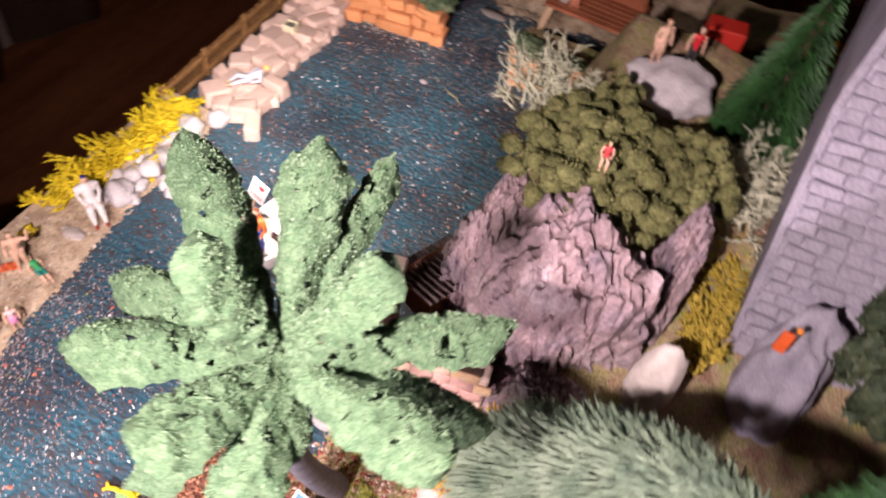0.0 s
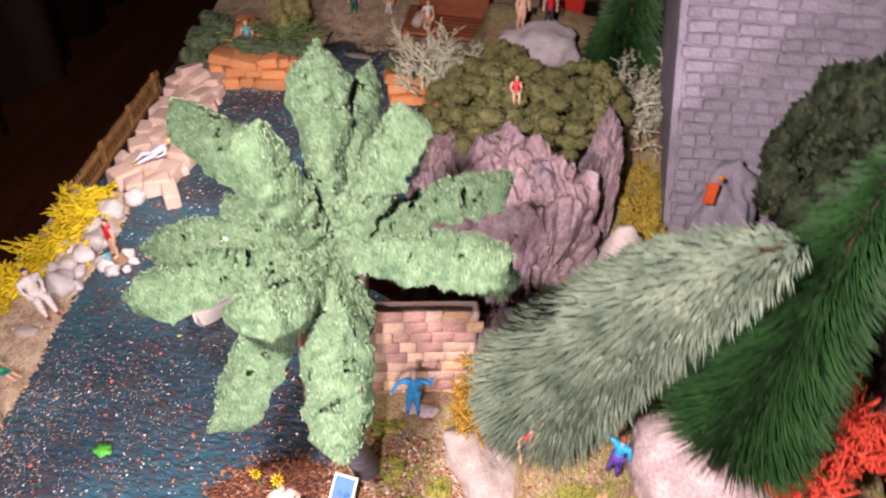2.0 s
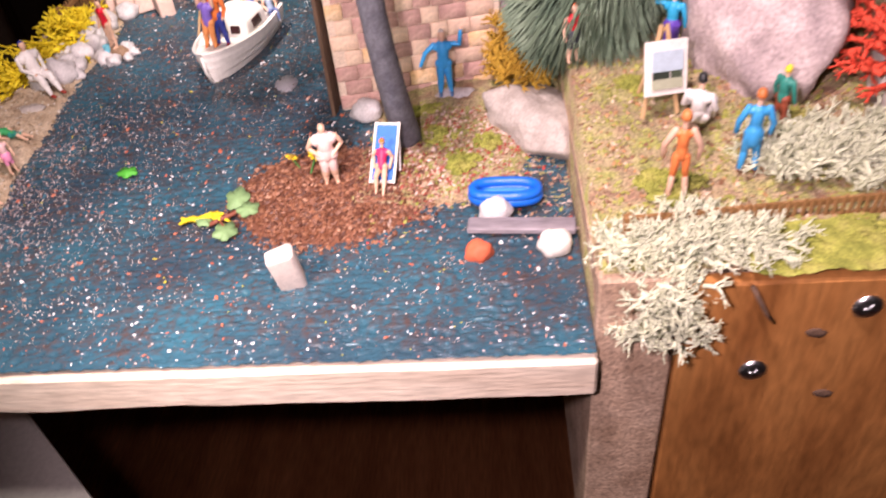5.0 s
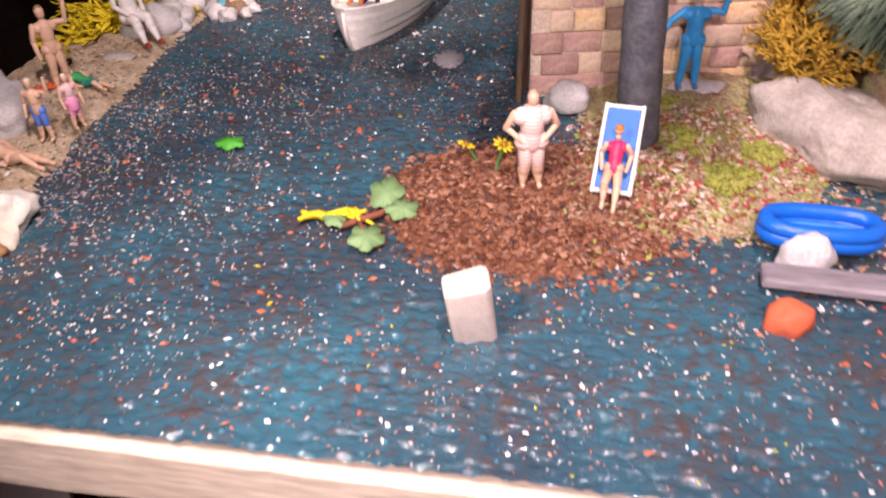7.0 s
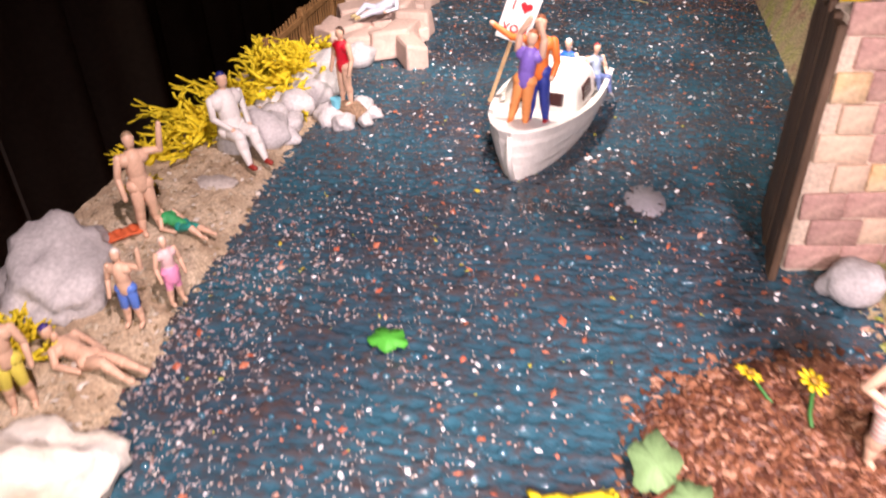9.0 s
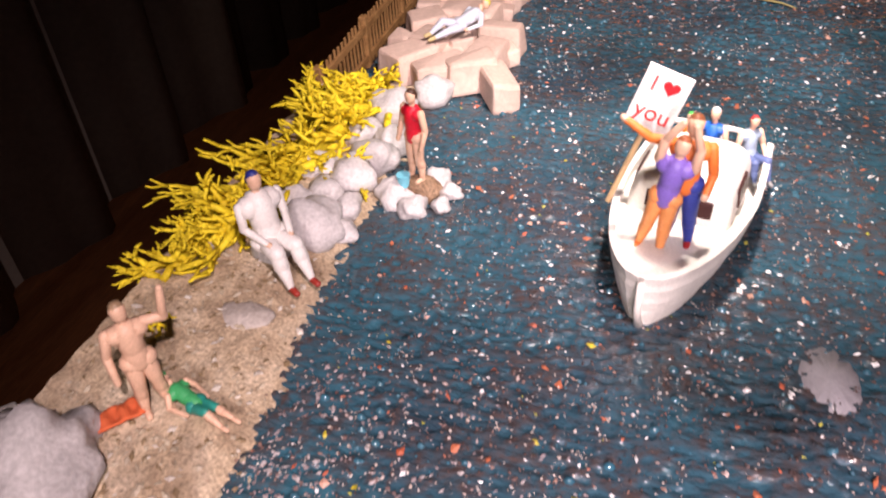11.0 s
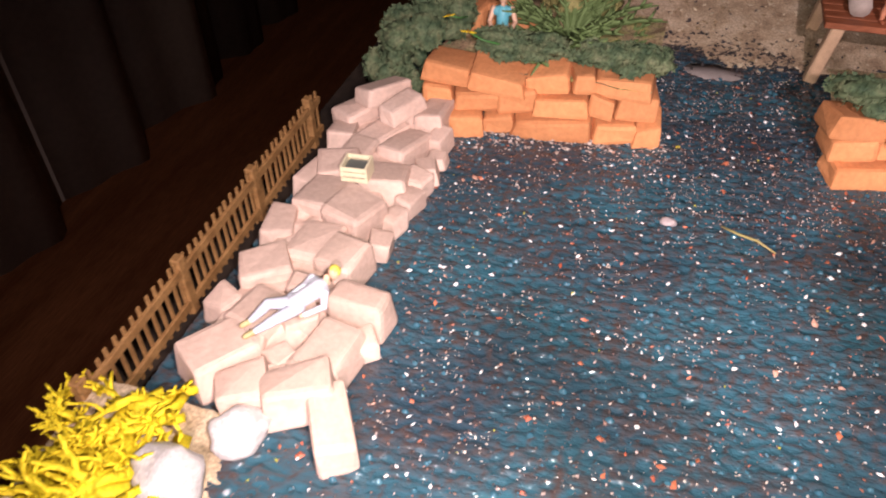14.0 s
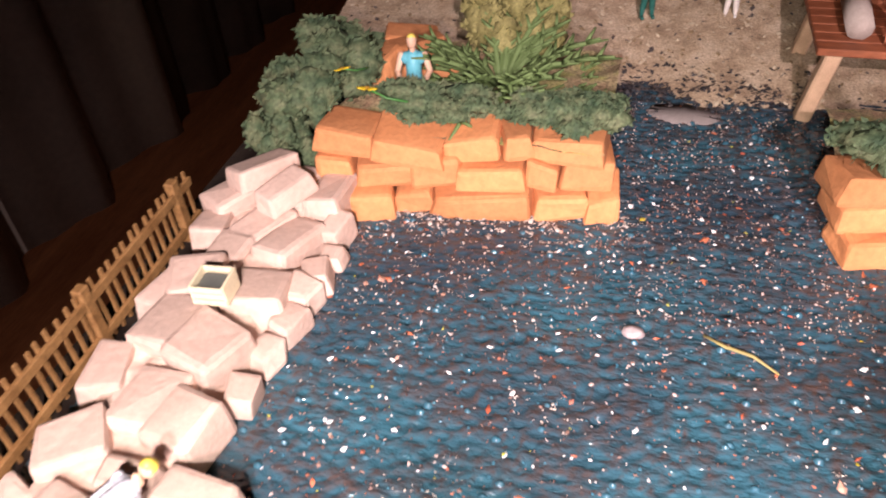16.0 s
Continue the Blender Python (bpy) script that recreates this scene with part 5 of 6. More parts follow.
pool = empty("paddling_pool", pose(-0.0145, 0.054, 0.0035, 0, 0, -3), "oval blue inflatable paddling pool at the shore", "pool")
PB = paint(0.01, 0.13, 0.62, 0.3)
bm = bmesh.new()
ring = [Vector((0.0105 * math.copysign(abs(math.cos(a)) ** 0.7, math.cos(a)), 0.0042 * math.copysign(abs(math.sin(a)) ** 0.8, math.sin(a)), 0.0018)) for a in (2 * math.pi * k / 36 for k in range(37))]
tube(bm, ring, 0.0019, 10, cap=False)
tube(bm, [p + Vector((0, 0, 0.0022)) for p in ring], 0.0017, 10, cap=False)
part("rim", bm, PB, pool, "", True)
bm = bmesh.new()
bm.faces.new([bm.verts.new((p.x, p.y, 0.0024)) for p in ring[:-1]])
part("base", bm, paint(0.08, 0.3, 0.7, 0.2), pool)
bm = bmesh.new()
box(bm, (0, 0, 0), (0.034, 0.0065, 0.0022), bevel=0.0005)
for v in bm.verts:
    v.co += wobble(v.co, 200, 0.0004, 1)
whole("plank", bm, material("grey_plank", [(0.17, 0.15, 0.17), (0.26, 0.23, 0.25)], 120, 0.7, 0.4, 900, 0.2, stretch=(0.2, 1, 1)), "grey weathered plank lying over the water's edge", "plank", False, pose(-0.01, 0.0405, 0.003, 0, 0, -5))

easel = empty("easel", pose(0.0325, 0.064, 0.0285, 0, 5, 18) @ Matrix.Scale(1.2, 4), "small wooden easel with a framed landscape picture", "easel")
for p0, p1 in (((-0.005, -0.004, 0), (-0.0008, 0.002, 0.022)), ((0.005, -0.004, 0), (0.0008, 0.002, 0.022)), ((0, 0.008, 0), (0, 0.002, 0.021))):
    b_ = bmesh.new()
    tube(b_, [p0, p1], 0.0006, 6)
    part("leg", b_, paint(0.5, 0.33, 0.17), easel)
TI = Matrix.Rotation(radians(-18), 4, "X")
bm = bmesh.new()
box(bm, (0, -0.0024, 0.0125), (0.0118, 0.0008, 0.0135), TI, bevel=0.0002)
mount = part("picture_frame", bm, paint(0.78, 0.74, 0.68), easel, "white mount")
for c, s, col in (((0, 0.0145), (0.0085, 0.005), (0.45, 0.55, 0.62)), ((-0.0018, 0.0125), (0.0045, 0.0045), (0.03, 0.04, 0.03)), ((0.0025, 0.0122), (0.003, 0.004), (0.06, 0.08, 0.05)), ((0, 0.0092), (0.0085, 0.0025), (0.4, 0.42, 0.3))):
    bm = bmesh.new()
    k = (c[1] - 0.0125)
    box(bm, (c[0], -0.0031 + k * math.tan(radians(18)) - 0.0002 * s[0] / 0.0085, c[1]), (s[0], 0.0003, s[1]), TI)
    part("picture", bm, paint(*col), mount)


def leaf_disc(c, rx, ry, yaw, seed, col, label, name="fallen_leaf", tilt=0, lobes=5, jag=0.13):
    g = random.Random(seed)
    bm = bmesh.new()
    n = 40
    mid = bm.verts.new((0, 0, 0.0006))
    ring = [bm.verts.new((rx * (1 + jag * math.sin(6.283 * lobes * k / n + seed) + 0.04 * math.sin(k * 2.1)) * math.cos(6.283 * k / n), ry * (1 + jag * math.sin(6.283 * lobes * k / n + seed) + 0.04 * math.sin(k * 2.1)) * math.sin(6.283 * k / n), g.uniform(-0.0002, 0.0003))) for k in range(n)]
    for k in range(n):
        bm.faces.new((mid, ring[k], ring[(k + 1) % n]))
    low = [bm.verts.new(v.co - Vector((0, 0, 0.0006))) for v in ring]
    for k in range(n):
        bm.faces.new((ring[k], low[k], low[(k + 1) % n], ring[(k + 1) % n]))
    return whole(name, bm, paint(*col, 0.6), label, "leaf", True, pose(*c, tilt, tilt * 0.4, yaw))


for k, (x, y, z, a, b) in enumerate(((-0.1065, 0.061, 0.004, 0.0045, 0.006), (-0.1015, 0.055, 0.004, 0.0045, 0.0035), (-0.1075, 0.0455, 0.0025, 0.0055, 0.0042), (-0.1165, 0.0515, 0.0025, 0.004, 0.003))):
    leaf_disc((x, y, z), a * 0.85, b * 0.85, k * 40, k, (0.2, 0.33, 0.14), "pale green leaf floating by the mulch", "leaf", 12)
leaf_disc((-0.1553, 0.0845, 0.0018), 0.0036, 0.0028, 0, 9, (0.08, 0.4, 0.04), "bright green round leaf on the water", "leaf", 4)
leaf_disc((-0.107, 0.149, 0.0), 0.0046, 0.0085, 8, 14, (0.34, 0.32, 0.35), "milky grey patch on the water", "patch", 0, 2, 0.08)
leaf_disc((-0.124, 0.415, 0.0001), 0.011, 0.005, 0, 17, (0.24, 0.21, 0.2), "milky grey patch on the water by the beach", "patch", 0, 2, 0.1)


def blossom(c, s, seed, stem=None, label="small yellow model flower"):
    f = empty("flower", pose(*c, 20, 10, seed * 50), label, "flower", "yellow flowers")
    bm = bmesh.new()
    for k in range(9):
        a = 6.283 * k / 9
        blob(bm, (math.cos(a) * s * 0.62, math.sin(a) * s * 0.62, 0), (s * 0.42, s * 0.2, s * 0.09), seed + k, 0.1, 1, 1.6, a)
    petals = part("petals", bm, paint(0.75, 0.55, 0.02), f, "", True)
    bm = bmesh.new()
    blob(bm, (0, 0, s * 0.1), (s * 0.3, s * 0.3, s * 0.15), seed, 0.2, 2)
    part("centre", bm, paint(0.35, 0.2, 0.02), petals, "brown centre", True)
    bm = bmesh.new()
    tube(bm, [(0, 0, 0), (-s * 1.4, -s * 1.2, -s * 0.7), (-s * 2.8, -s * 2.6, -s * 0.9)], s * 0.12, 6)
    part("stem", bm, paint(0.06, 0.2, 0.05), f, "", True)
    return f


blossom((-0.0815, 0.08, 0.0075), 0.003, 1)
blossom((-0.091, 0.082, 0.006), 0.0026, 2)
blossom((-0.199, 0.368, 0.027), 0.0026, 3)
blossom((-0.206, 0.371, 0.03), 0.002, 4)
twig = empty("lichen_twig", pose(-0.1185, 0.0525, 0.001), "bright yellow lichen twig floating by the mulch", "twig")
for k, (way, size, depth) in enumerate((((1, 0.3, 0.3), 0.0052, 2), ((-1, -0.2, 0.2), 0.0045, 1))):
    bm = bmesh.new()
    lichen(bm, (0, 0, 0.001), way, size, 0.0013, depth, random.Random(3 + 2 * k), 0.9)
    part("arm", bm, LICHENYELLOW, twig, "", True)
bm = bmesh.new()
tube(bm, [(0.004, -0.001, 0.001), (0.008, 0.0005, 0.0022), (0.012, 0.004, 0.0018), (0.016, 0.0075, 0.003)], [0.0007, 0.0009, 0.0008, 0.0005], 7)
tube(bm, [(0.008, 0.0005, 0.0022), (0.0105, -0.003, 0.002), (0.0125, -0.0055, 0.0015)], [0.0007, 0.0006, 0.0004], 7)
whole("red_brown_stem", bm, paint(0.22, 0.07, 0.04, 0.7), "forked red-brown stem carrying the floating leaves", "stem", True, pose(-0.119, 0.0505, 0.0005))

crate = empty("crate", pose(-0.2135, 0.3115, 0.0098, 0, 0, 5), "cream-coloured open slatted crate on the wharf", "crate")
CREAM = paint(0.75, 0.68, 0.48)
for y in (-0.0032, 0.0032):
    for z in (0.0009, 0.0026, 0.0042):
        bm = bmesh.new()
        box(bm, (0, y, z), (0.0072, 0.0006, 0.0012), bevel=0.0001)
        part("slat", bm, CREAM, crate)
for x in (-0.0034, 0.0034):
    bm = bmesh.new()
    box(bm, (x, 0, 0.0025), (0.0006, 0.0064, 0.005), bevel=0.0001)
    part("end_board", bm, CREAM, crate)
bm = bmesh.new()
box(bm, (0, 0, 0.0022), (0.0062, 0.0058, 0.003), bevel=0.0006)
part("filling", bm, paint(0.12, 0.13, 0.12), crate, "dark filling")

# hut on stilts at the beach
hut = empty("stilt_hut", pose(-0.094, 0.415, 0.0), "brown wooden hut on pale stilts at the beach", "hut")
DECK = material("red_brown_deck", [(0.2, 0.06, 0.025), (0.3, 0.1, 0.045)], 120, 0.6, 0.3, 900, 0.2, stretch=(0.3, 1, 1))
for k in range(8):
    bm = bmesh.new()
    box(bm, (0.03, 0.0035 + k * 0.0052, 0.0205), (0.06, 0.005, 0.002), bevel=0.0003)
    part("plank", bm, DECK, hut)
for x, y in ((0.003, 0.004), (0.055, 0.004), (0.003, 0.036), (0.055, 0.036)):
    bm = bmesh.new()
    box(bm, (x, y, 0.0095), (0.0042, 0.0042, 0.021), Matrix.Rotation(radians(10 if x < 0.02 else 0), 4, "Y"), bevel=0.0005)
    part("stilt", bm, paint(0.58, 0.4, 0.26), hut, "pale wooden stilt")
bm = bmesh.new()
box(bm, (0.033, 0.033, 0.04), (0.05, 0.003, 0.038), bevel=0.0006)
part("back_wall", bm, DECK, hut)
bm = bmesh.new()
tube(bm, [(0.01, 0.008, 0.0245), (0.0115, 0.03, 0.0245)], [0.0034, 0.0038], 10)
whole("grey_log", bm, paint(0.42, 0.36, 0.32, 0.8), "grey log lying on the hut's deck", "log", True, pose(-0.094, 0.415, 0.0))

# shed with a corrugated roof behind the palm
shed = empty("shed", pose(-0.052, 0.178, 0.03, 0, 0, -25), "small shed with a grey corrugated roof against the cliff", "shed")
bm = bmesh.new()
box(bm, (0, 0, 0.004), (0.02, 0.024, 0.022), bevel=0.0006)
part("wall", bm, paint(0.45, 0.2, 0.12), shed)
bm = bmesh.new()
nv = 44
ra = [(bm.verts.new((-0.014, -0.017 + 0.034 * k / nv, 0.013 + 0.0006 * math.sin(k * 1.57))), bm.verts.new((0.014, -0.017 + 0.034 * k / nv, 0.021 + 0.0006 * math.sin(k * 1.57)))) for k in range(nv + 1)]
for p, q in zip(ra, ra[1:]):
    bm.faces.new((p[0], q[0], q[1], p[1]))
bmesh.ops.solidify(bm, geom=bm.faces[:], thickness=0.0005)
part("roof", bm, material("corrugated_roof", [(0.2, 0.15, 0.14), (0.3, 0.24, 0.23)], 200, 0.6, 0.2, 900, 0.2), shed, "corrugated roof")

# paved path
path = empty("paved_path", pose(0.134, 0.03, 0.022, 0, 0, 4), "grey-brown paved path of small rectangular setts", "path", kind="structure")
PAVE = material("path_sett", [(0.26, 0.2, 0.19), (0.34, 0.28, 0.26)], 150, 0.8, 0.4, 900, 0.2, rand=0.15)
b_ = bmesh.new()
box(b_, (0, 0, 0), (0.0056, 0.0037, 0.002), bevel=0.0004)
sett = mesh(b_, "sett", PAVE)
for i in range(11):
    for k in range(8):
        ob = new("sett", sett)
        ob.parent = path
        ob.matrix_basis = pose(0.003 + k * 0.006 + (0.003 if i % 2 else 0), 0.002 + i * 0.0041, rng.uniform(-0.0003, 0.0003), rng.uniform(-2, 2), rng.uniform(-2, 2), 0)
bm = bmesh.new()
box(bm, (0.027, 0.0225, -0.02), (0.06, 0.046, 0.038))
part("bed", bm, MORTAR, path)

# ---- specks: strewn scatter on water and bed, some painted as glints or dimness ----


def specks(name, n, area, height, size, cols, label, seed, keep=None, rise=0.35):
    g = random.Random(seed)
    bm = bmesh.new()
    made = 0
    while made < n:
        x, y = g.uniform(area[0], area[1]), g.uniform(area[2], area[3])
        if keep and not keep(x, y, g):
            continue
        made += 1
        s = size * g.uniform(0.5, 1.5)
        c = Vector((x, y, height(x, y) + 0.0003))
        a = g.uniform(0, 6.283)
        u = Vector((math.cos(a), math.sin(a), g.uniform(-0.5, 0.5))) * s
        v = Vector((-math.sin(a), math.cos(a), g.uniform(-0.5, 0.5))) * s * g.uniform(0.35, 0.9)
        w = Vector((0, 0, s * rise))
        k = g.choices(range(len(cols)), [q[3] for q in cols])[0]
        t = [bm.verts.new(c + q) for q in (u, v, -u * 0.9, -v * 0.8, w)]
        for i in range(4):
            bm.faces.new((t[i], t[(i + 1) % 4], t[4])).material_index = k
    return whole(name, bm, [paint(*q[:3], 0.5) for q in cols], label, "scatter", False, kind="stuff")


bar = lambda x, y: ripple(x, y) - 0.0002
# Strewn bits; the near-white ones are painted as small glints.
specks("water_specks", 5200, (-0.205, 0.007, -0.01, 0.42), bar, 0.00045, [(0.36, 0.13, 0.08, 2), (0.5, 0.4, 0.37, 3), (0.75, 0.72, 0.7, 1), (0.24, 0.14, 0.11, 4), (0.4, 0.4, 0.05, 0.4)],
       "fine cream and brown specks and white painted glints on the water", 1)
# White flakes imitate the torch's glints on the ripples.
specks("painted_glints", 800, (-0.2, 0.007, -0.008, 0.41), bar, 0.00065, [(0.85, 0.85, 0.86, 1)], "bright white flakes painted as torch glints on the water", 25, None, 0.5)
specks("orange_petals", 700, (-0.2, 0.007, -0.008, 0.41), bar, 0.0009, [(0.45, 0.14, 0.07, 3), (0.4, 0.1, 0.05, 2), (0.55, 0.32, 0.24, 1.5), (0.5, 0.42, 0.03, 0.25)], "small dried orange petals strewn over the water", 21)
specks("pale_dust", 9000, (-0.205, 0.007, 0.0, 0.42), bar, 0.0003, [(0.65, 0.58, 0.52, 3), (0.5, 0.42, 0.36, 2)], "pale dust caught in the ripples of the water", 22,
       lambda x, y, g: noise.noise(Vector((x * 90, y * 90, 4))) + 0.5 * noise.noise(Vector((x * 300, y * 300, 4))) + (0.35 if x < -0.13 and y < 0.14 else 0) + (0.3 if y > 0.33 else 0) > g.uniform(0.1, 0.5))
# Brown specks, denser where torch falloff is painted onto the water.
specks("falloff_specks", 15000, (-0.205, 0.007, 0.085, 0.42), bar, 0.0003, [(0.13, 0.075, 0.065, 3), (0.2, 0.13, 0.115, 1.5), (0.07, 0.045, 0.045, 3)], "brown specks dimming the stretches of water farther from the torch", 24,
       lambda x, y, g: (min(1, (y - 0.07) / 0.08) if y < 0.2 else max(0.25, 1 - (y - 0.2) / 0.06) if y < 0.31 else min(1, 0.25 + (y - 0.31) / 0.05)) * (0.75 + 0.6 * noise.noise(Vector((x * 60, y * 60, 9)))) > g.random() * 1.1, 1.3)
specks("shore_gravel", 1100, (-0.06, 0.0085, 0.035, 0.1), lambda x, y: max(ripple(x, y), island(x, y)), 0.0008, [(0.36, 0.05, 0.04, 2), (0.5, 0.38, 0.32, 3), (0.3, 0.18, 0.11, 3), (0.3, 0.32, 0.06, 1)], "coloured gravel along the shore", 23,
       lambda x, y, g: island(x, y) > -0.0006 or g.random() < (0.3 if x > -0.012 else 0.04))
specks("bed_scatter", 2600, (-0.064, 0.002, 0.055, 0.14), lambda x, y: max(ripple(x, y) - 0.0002, island(x, y) + 0.0004), 0.0009, [(0.3, 0.06, 0.04, 3), (0.5, 0.36, 0.25, 3), (0.25, 0.28, 0.05, 2), (0.65, 0.5, 0.45, 1.5)],
       "coloured gravel and turf scatter round the palm", 2,
       lambda x, y, g: math.hypot((x + 0.033) / 0.03, (y - 0.099) / 0.042) < g.uniform(0.85, 1.25))
specks("mulch_scatter", 4200, (-0.112, -0.036, 0.034, 0.1), lambda x, y: max(-0.0002, island(x, y) + 0.0002), 0.0011, [(0.17, 0.065, 0.032, 4), (0.27, 0.12, 0.065, 3), (0.09, 0.032, 0.018, 3), (0.4, 0.22, 0.14, 0.5)],
       "shredded brown mulch bits", 3, lambda x, y, g: math.hypot((x + 0.074) / 0.034, (y - 0.066) / 0.028) < g.uniform(0.7, 1.22))
specks("turf_scatter", 5200, (0.009, 0.138, -0.001, 0.12), land, 0.0009, [(0.3, 0.3, 0.06, 4), (0.4, 0.22, 0.1, 2), (0.2, 0.1, 0.05, 1.5), (0.55, 0.42, 0.3, 1), (0.36, 0.36, 0.1, 2)],
       "fine green and brown turf scatter on the shore", 4, lambda x, y, g: x < 0.048 or y > 0.012)
specks("bank_scatter", 1500, (-0.24, -0.19, 0.022, 0.16), bank, 0.0008, [(0.45, 0.38, 0.28, 3), (0.25, 0.18, 0.1, 2), (0.6, 0.55, 0.48, 1)], "fine sand and grit on the bank", 5)
specks("beach_scatter", 2600, (-0.24, -0.02, 0.405, 0.52), beach, 0.0009, [(0.5, 0.42, 0.3, 3), (0.25, 0.18, 0.1, 2), (0.06, 0.05, 0.05, 1)], "fine sand and dark grit on the beach", 6)

# Small glossy domes added to the ripples so each one catches a lamp glint.
rng2 = random.Random(12)
bm = bmesh.new()
for _ in range(4500):
    x, y = rng2.uniform(-0.2, 0.007), rng2.uniform(-0.009, 0.42)
    r = rng2.uniform(0.0004, 0.0011) if rng2.random() < 0.3 else rng2.uniform(0.0002, 0.00045)
    h = ripple(x, y)
    ring = [bm.verts.new((x + r * math.cos(a), y + r * 0.8 * math.sin(a), h - 0.0001)) for a in (k * 1.0472 for k in range(6))]
    mid = [bm.verts.new((x + r * 0.6 * math.cos(a), y + r * 0.5 * math.sin(a), h + r * 0.55)) for a in (k * 1.0472 for k in range(6))]
    top = bm.verts.new((x, y, h + r * 0.8))
    for k in range(6):
        bm.faces.new((ring[k], ring[(k + 1) % 6], mid[(k + 1) % 6], mid[k]))
        bm.faces.new((mid[k], mid[(k + 1) % 6], top))
whole("glint_domes", bm, material("glossy_dome", [(0.02, 0.09, 0.14), (0.05, 0.13, 0.18)], 200, 0.15, 0.0, 900, 0.2, spec=0.8), "tiny glossy domes added on the ripples to catch glints", "bead", True, kind="stuff")
g = random.Random(8)
for k, (x, y, s) in enumerate(((-0.205, 0.392, 0.009), (-0.196, 0.398, 0.011), (-0.186, 0.396, 0.007), (-0.2, 0.405, 0.01))):
    block((x, y, 0.017 + s * 0.3), (s * 1.5, s, s), g.uniform(-30, 30), ORANGESTONE, "quarry_stone", "rough orange hewn stone heaped behind the terrace", "terrace stones", 0.0015, 12)

# ---- things on the hill and by the tower ----
box_at = lambda name, c, d, yaw, mat, label, category: block(c, d, yaw, mat, name, label, "", 0.0008, 2, category)
box_at("red_box", (0.012, 0.357, 0.078), (0.02, 0.012, 0.02), 10, paint(0.5, 0.03, 0.02), "dull red painted box on the hill", "box")
box_at("yellow_box", (0.06, 0.37, 0.08), (0.016, 0.012, 0.02), -5, paint(0.75, 0.4, 0.02), "bright yellow painted box beside the tower", "box")
box_at("brown_beam", (0.055, 0.32, 0.066), (0.036, 0.01, 0.012), 12, DARKWOOD, "dark brown timber beam lying on the hill", "beam")
box_at("cream_cart", (0.048, 0.345, 0.075), (0.014, 0.01, 0.008), 15, paint(0.65, 0.6, 0.52), "cream-coloured little cart on the hill", "cart")
sign = empty("orange_sign", pose(0.0695, 0.1775, 0.09, -8, 0, 0), "orange signal box with a ball on the broken wall", "sign")
bm = bmesh.new()
box(bm, (0, 0, 0.0045), (0.0042, 0.002, 0.009), bevel=0.0004)
part("box", bm, paint(0.7, 0.12, 0.03), sign)
bm = bmesh.new()
blob(bm, (0.002, 0, 0.0115), (0.0012, 0.0012, 0.0012), 1, 0.05, 2)
part("ball", bm, paint(0.8, 0.25, 0.02), sign, "orange ball", True)
bm = bmesh.new()
tube(bm, [(0.002, 0, 0.0085), (0.002, 0, 0.0115)], 0.0003, 6)
part("stalk", bm, paint(0.2, 0.2, 0.2), sign)
# figures and stalls round the beach hut
figure(pose(-0.076, 0.421, 0.0215, 0, 0, 20), STAND, 0.022, (0.7, 0.65, 0.6), (0.6, 0.25, 0.15), (0.6, 0.1, 0.05), "painted figure in white on the hut's deck", (0.3, 0.1, 0.05))
figure(pose(-0.112, 0.468, 0.0062, 0, 0, 0), STAND, 0.02, (0.75, 0.35, 0.08), (0.75, 0.72, 0.68), (0.4, 0.2, 0.05), "painted figure in white and orange on the beach", (0.7, 0.7, 0.7))
bm = bmesh.new()
tube(bm, [(0, 0, 0), (0.004, -0.003, 0.0008), (0.009, -0.004, 0.0004), (0.0135, -0.0075, 0.0002)], [0.0003, 0.0004, 0.0004, 0.0002], 5)
whole("grass_stalk", bm, paint(0.3, 0.26, 0.1), "dry yellow grass stalk floating on the water", "stalk", True, pose(-0.118, 0.329, 0.0006))
stone("white_pebble", (-0.1315, 0.327, 0.0006), (0.0022, 0.0016, 0.0012), 81, paint(0.4, 0.34, 0.35), "small pale pebble in the water", "pebble")
# small things on the bank
bucket = bmesh.new()
tube(bucket, [(0, 0, 0), (0, 0, 0.0032)], [0.0012, 0.0017], 12)
whole("blue_bucket", bucket, paint(0.2, 0.6, 0.75), "pale blue toy bucket beside the red bather", "bucket", False, pose(-0.1995, 0.1845, 0.004))
stone("flat_stone", (-0.2165, 0.136, 0.0022), (0.006, 0.0042, 0.0016), 91, PALESTONE, "flat pale stone lying on the sandy bank")
towel = bmesh.new()
sheet(towel, -0.004, 0.004, -0.0022, 0.0022, 14, 10, lambda x, y: 0.0012 + 0.0007 * math.sin(x * 1900) * math.cos(y * 900) + 0.0004 * noise.noise(Vector((x * 700, y * 700, 3))))
bmesh.ops.solidify(towel, geom=towel.faces[:], thickness=0.0005)
whole("towel", towel, paint(0.6, 0.12, 0.04, 0.8), "crumpled orange-red towel on the bank", "towel", True, pose(-0.2245, 0.1065, 0.0035, 0, 0, 50))
moss_bush((-0.2245, 0.0625, 0.003), (0.006, 0.008, 0.003), 31, LICHENYELLOW, "bright yellow lichen tuft beside the sunbathers", 26, 0.0035, 0.001, 3, 0.2)
specks("terrace_foam", 420, (-0.2, -0.135, 0.346, 0.366), bar, 0.0006, [(0.55, 0.5, 0.46, 2), (0.4, 0.34, 0.3, 2)], "pale dried foam along the foot of the terrace", 34,
       lambda x, y, g: math.exp(-abs(y - 0.3545 - (x + 0.2) * 0.14) / 0.004) * (0.55 + noise.noise(Vector((x * 160, y * 160, 5)))) > g.random())
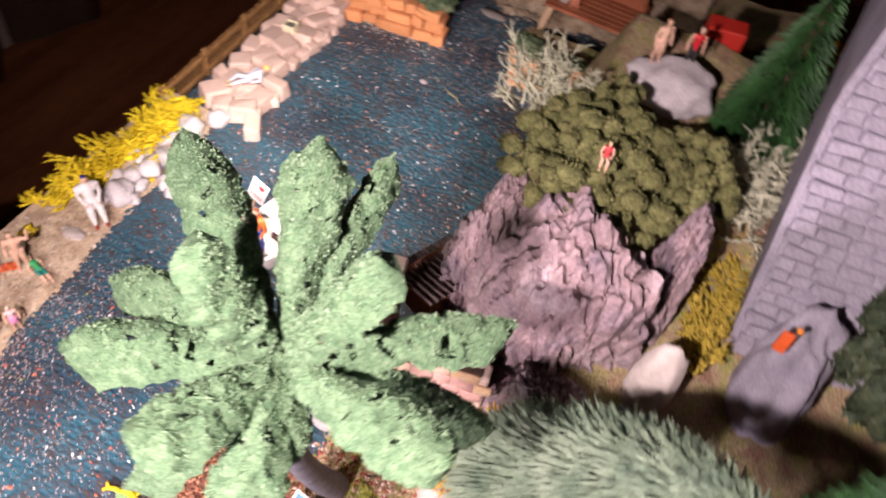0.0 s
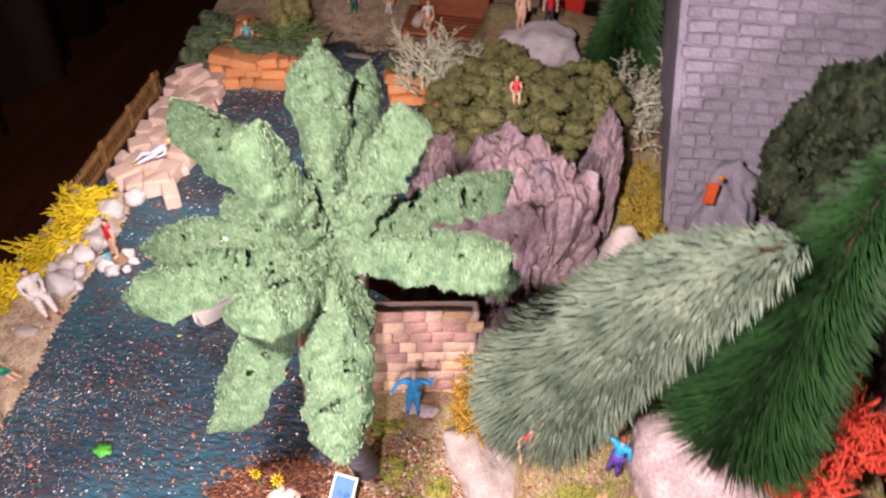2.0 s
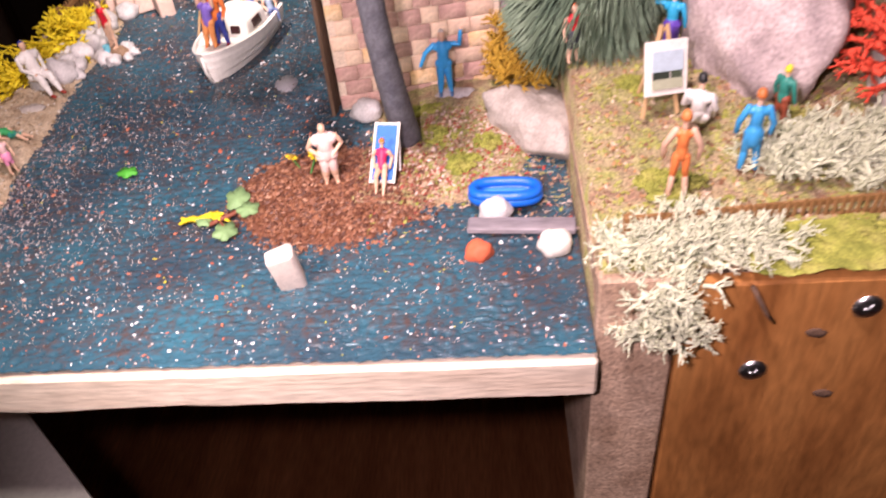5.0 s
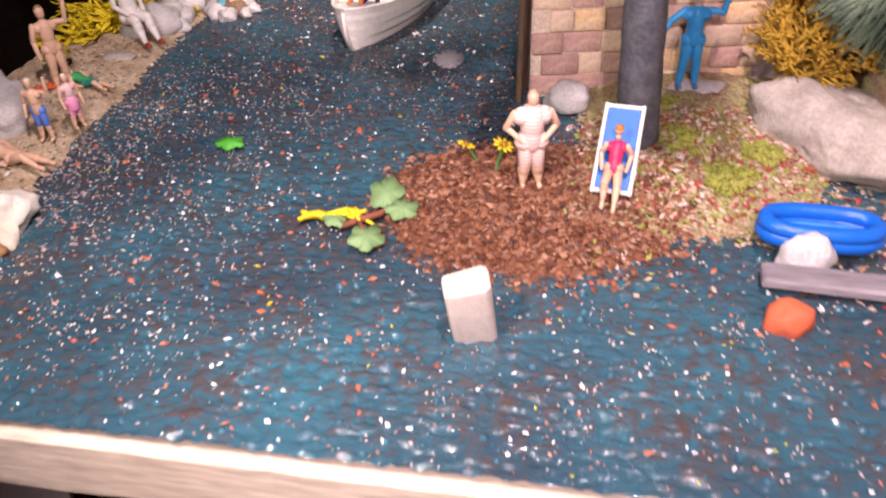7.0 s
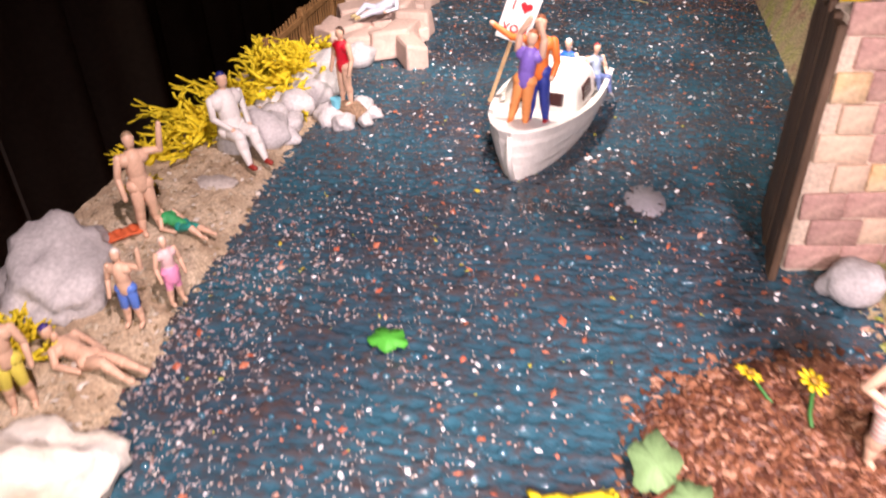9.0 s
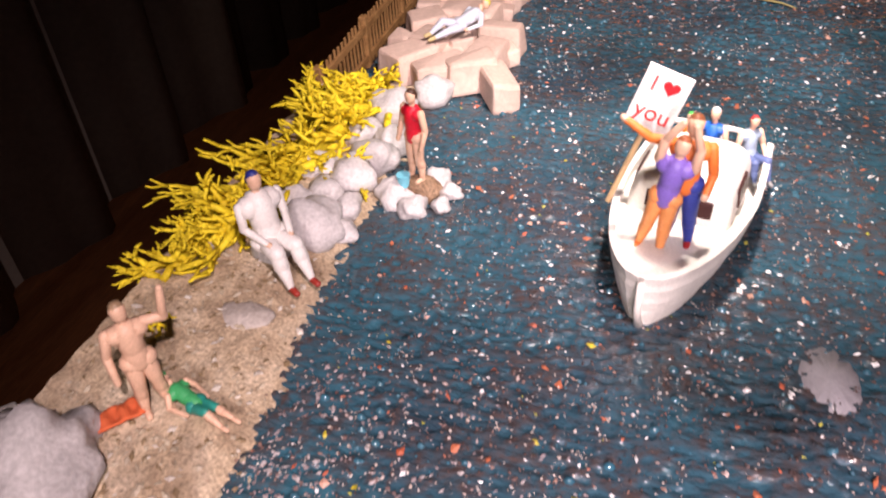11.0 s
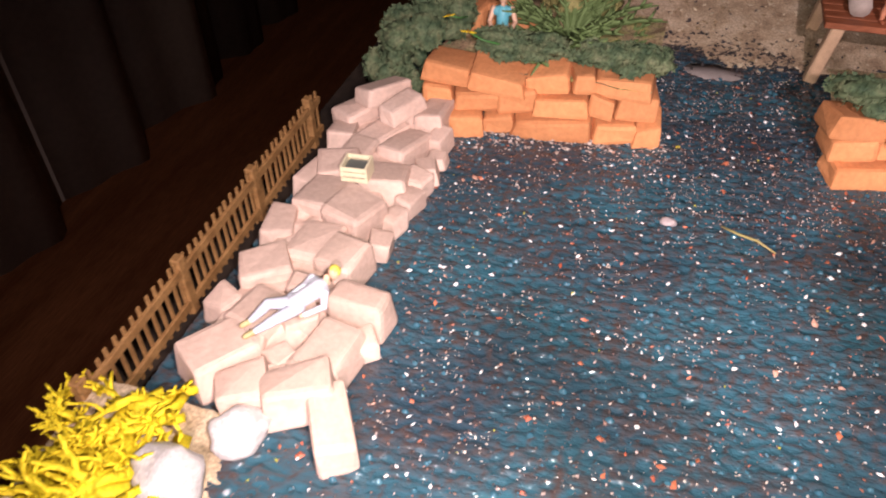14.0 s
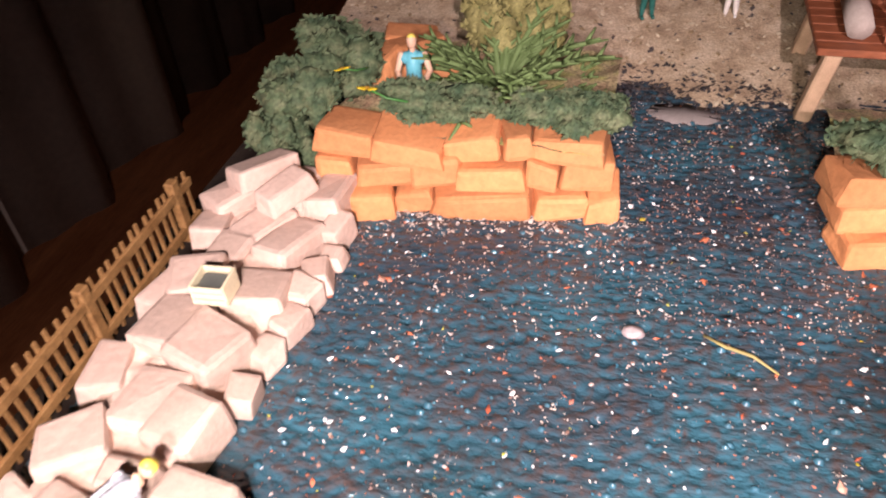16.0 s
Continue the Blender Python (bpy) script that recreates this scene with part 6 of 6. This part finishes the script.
specks("beach_grit", 520, (-0.152, -0.09, 0.412, 0.445), lambda x, y: max(ripple(x, y), beach(x, y)), 0.0009, [(0.03, 0.028, 0.03, 3), (0.08, 0.06, 0.05, 1)], "dark grit washed up at the edge of the beach", 35,
       lambda x, y, g: math.exp(-abs(y - 0.428 - max(0, x + 0.1) * 0.1) / 0.005) * (0.6 + noise.noise(Vector((x * 130, y * 130, 6)))) > g.random())
specks("shore_foam", 1300, (-0.2, -0.135, 0.03, 0.13), bar, 0.00055, [(0.4, 0.36, 0.36, 2), (0.27, 0.22, 0.23, 3), (0.2, 0.13, 0.12, 2)], "pale gritty flakes washed up along the bank", 33,
       lambda x, y, g: x < -0.135 and math.exp(-max(0, x + 0.192 + 0.09 * max(0, y - 0.05)) / 0.016) * (0.6 + noise.noise(Vector((x * 110, y * 110, 5)))) > g.random())
# knots and a bent nail on the front board
for x, z in ((0.0663, -0.002), (0.074, -0.028)):
    bm = bmesh.new()
    blob(bm, (0, 0, 0), (0.0032, 0.0009, 0.0018), 5, 0.2, 2)
    part("knot", bm, BARK, fb, "dark knot", True, pose(x, -0.0046, z, 0, 12, 0))
bm = bmesh.new()
tube(bm, [(0.046, -0.006, 0.0175), (0.0505, -0.0075, 0.009), (0.0535, -0.0065, 0.0045)], [0.0007, 0.0006, 0.0004], 6)
whole("twig", bm, BARK, "short dark twig hanging over the board's edge", "twig", True)
# brown stain lump on the white rock
bm = bmesh.new()
blob(bm, (0, 0, 0), (0.003, 0.0022, 0.002), 9, 0.4, 3)
whole("brown_pebble", bm, paint(0.35, 0.2, 0.1, 0.8), "brown pebble leaning on the white rock", "pebble", True, pose(-0.1885, 0.0315, 0.0015))

# grass tufts round the palm's foot
for k, (x, y, a, b) in enumerate(((-0.036, 0.094, 0.009, 0.007), (-0.03, 0.076, 0.007, 0.006), (-0.044, 0.113, 0.008, 0.005), (-0.02, 0.088, 0.005, 0.005))):
    foam((x, y, 0.0038), (a, b, 0.0016), 40 + k, GRASS, "yellow-green grass tuft at the palm's foot", 30, "grass_tuft", "grass", 0.0008, 1500, 0.8)

for k, (x, y, a, b) in enumerate([(0.0308, 0.0788, 0.009, 0.006), (0.0524, 0.0108, 0.012, 0.006), (0.117, 0.047, 0.01, 0.005), (0.0321, 0.0293, 0.008, 0.008), (0.0649, 0.0575, 0.01, 0.006), (0.0273, 0.0119, 0.007, 0.005), (0.0758, 0.0105, 0.012, 0.004)]):
    foam((x, y, land(x, y) + 0.0005), (a, b, 0.0013), 60 + k, GRASS, "yellow-green grass patch on the raised shore", 36, "grass_tuft", "grass", 0.0008, 1800, 0.8)

# rocky ground beyond the path, and the pale table beneath
bm = bmesh.new()
sheet(bm, 0.1405, 0.25, 0.026, 0.2, 60, 80, lambda x, y: 0.018 + max(0, y - 0.07) * 0.55 + 0.006 * noise.noise(Vector((x * 60, y * 60, 2))) + 0.0012 * noise.noise(Vector((x * 300, y * 300, 2))))
whole("east_slope", bm, ROCKPINK, "pinkish grey stony slope beyond the paved path", "ground", True, kind="structure")
bm = bmesh.new()
box(bm, (0.195, 0.113, -0.05), (0.109, 0.174, 0.13))
whole("east_block", bm, BOARD, "wooden block under the stony slope", "board", kind="structure")
crag((0.19, 0.14, 0.045), (0.03, 0.03, 0.05), 12.0, 30, "violet grey rock face beyond the path")
crag((0.158, 0.128, 0.05), (0.022, 0.02, 0.035), 15.0, -20, "grey rock face behind the red lichen", ROCKPINK)
moss_bush((0.2, 0.15, 0.08), (0.02, 0.016, 0.012), 31, LICHENOLIVE, "olive lichen bush on top of the rock face", 60, 0.007, 0.0008)
bm = bmesh.new()
box(bm, (0, -0.075, -0.01), (0.4, 0.15, 0.02), bevel=0.002, seg=2)
tab = whole("side_table", bm, paint(0.6, 0.57, 0.53, 0.6), "pale painted table standing under the model's edge", "table", False, pose(-0.2035, 0.0315, -0.1, 0, 0, -42.6))
for x in (-0.18, 0.18):
    bm = bmesh.new()
    box(bm, (x, -0.075, -0.31), (0.03, 0.03, 0.58), bevel=0.002)
    part("leg", bm, paint(0.6, 0.57, 0.53, 0.6), tab)
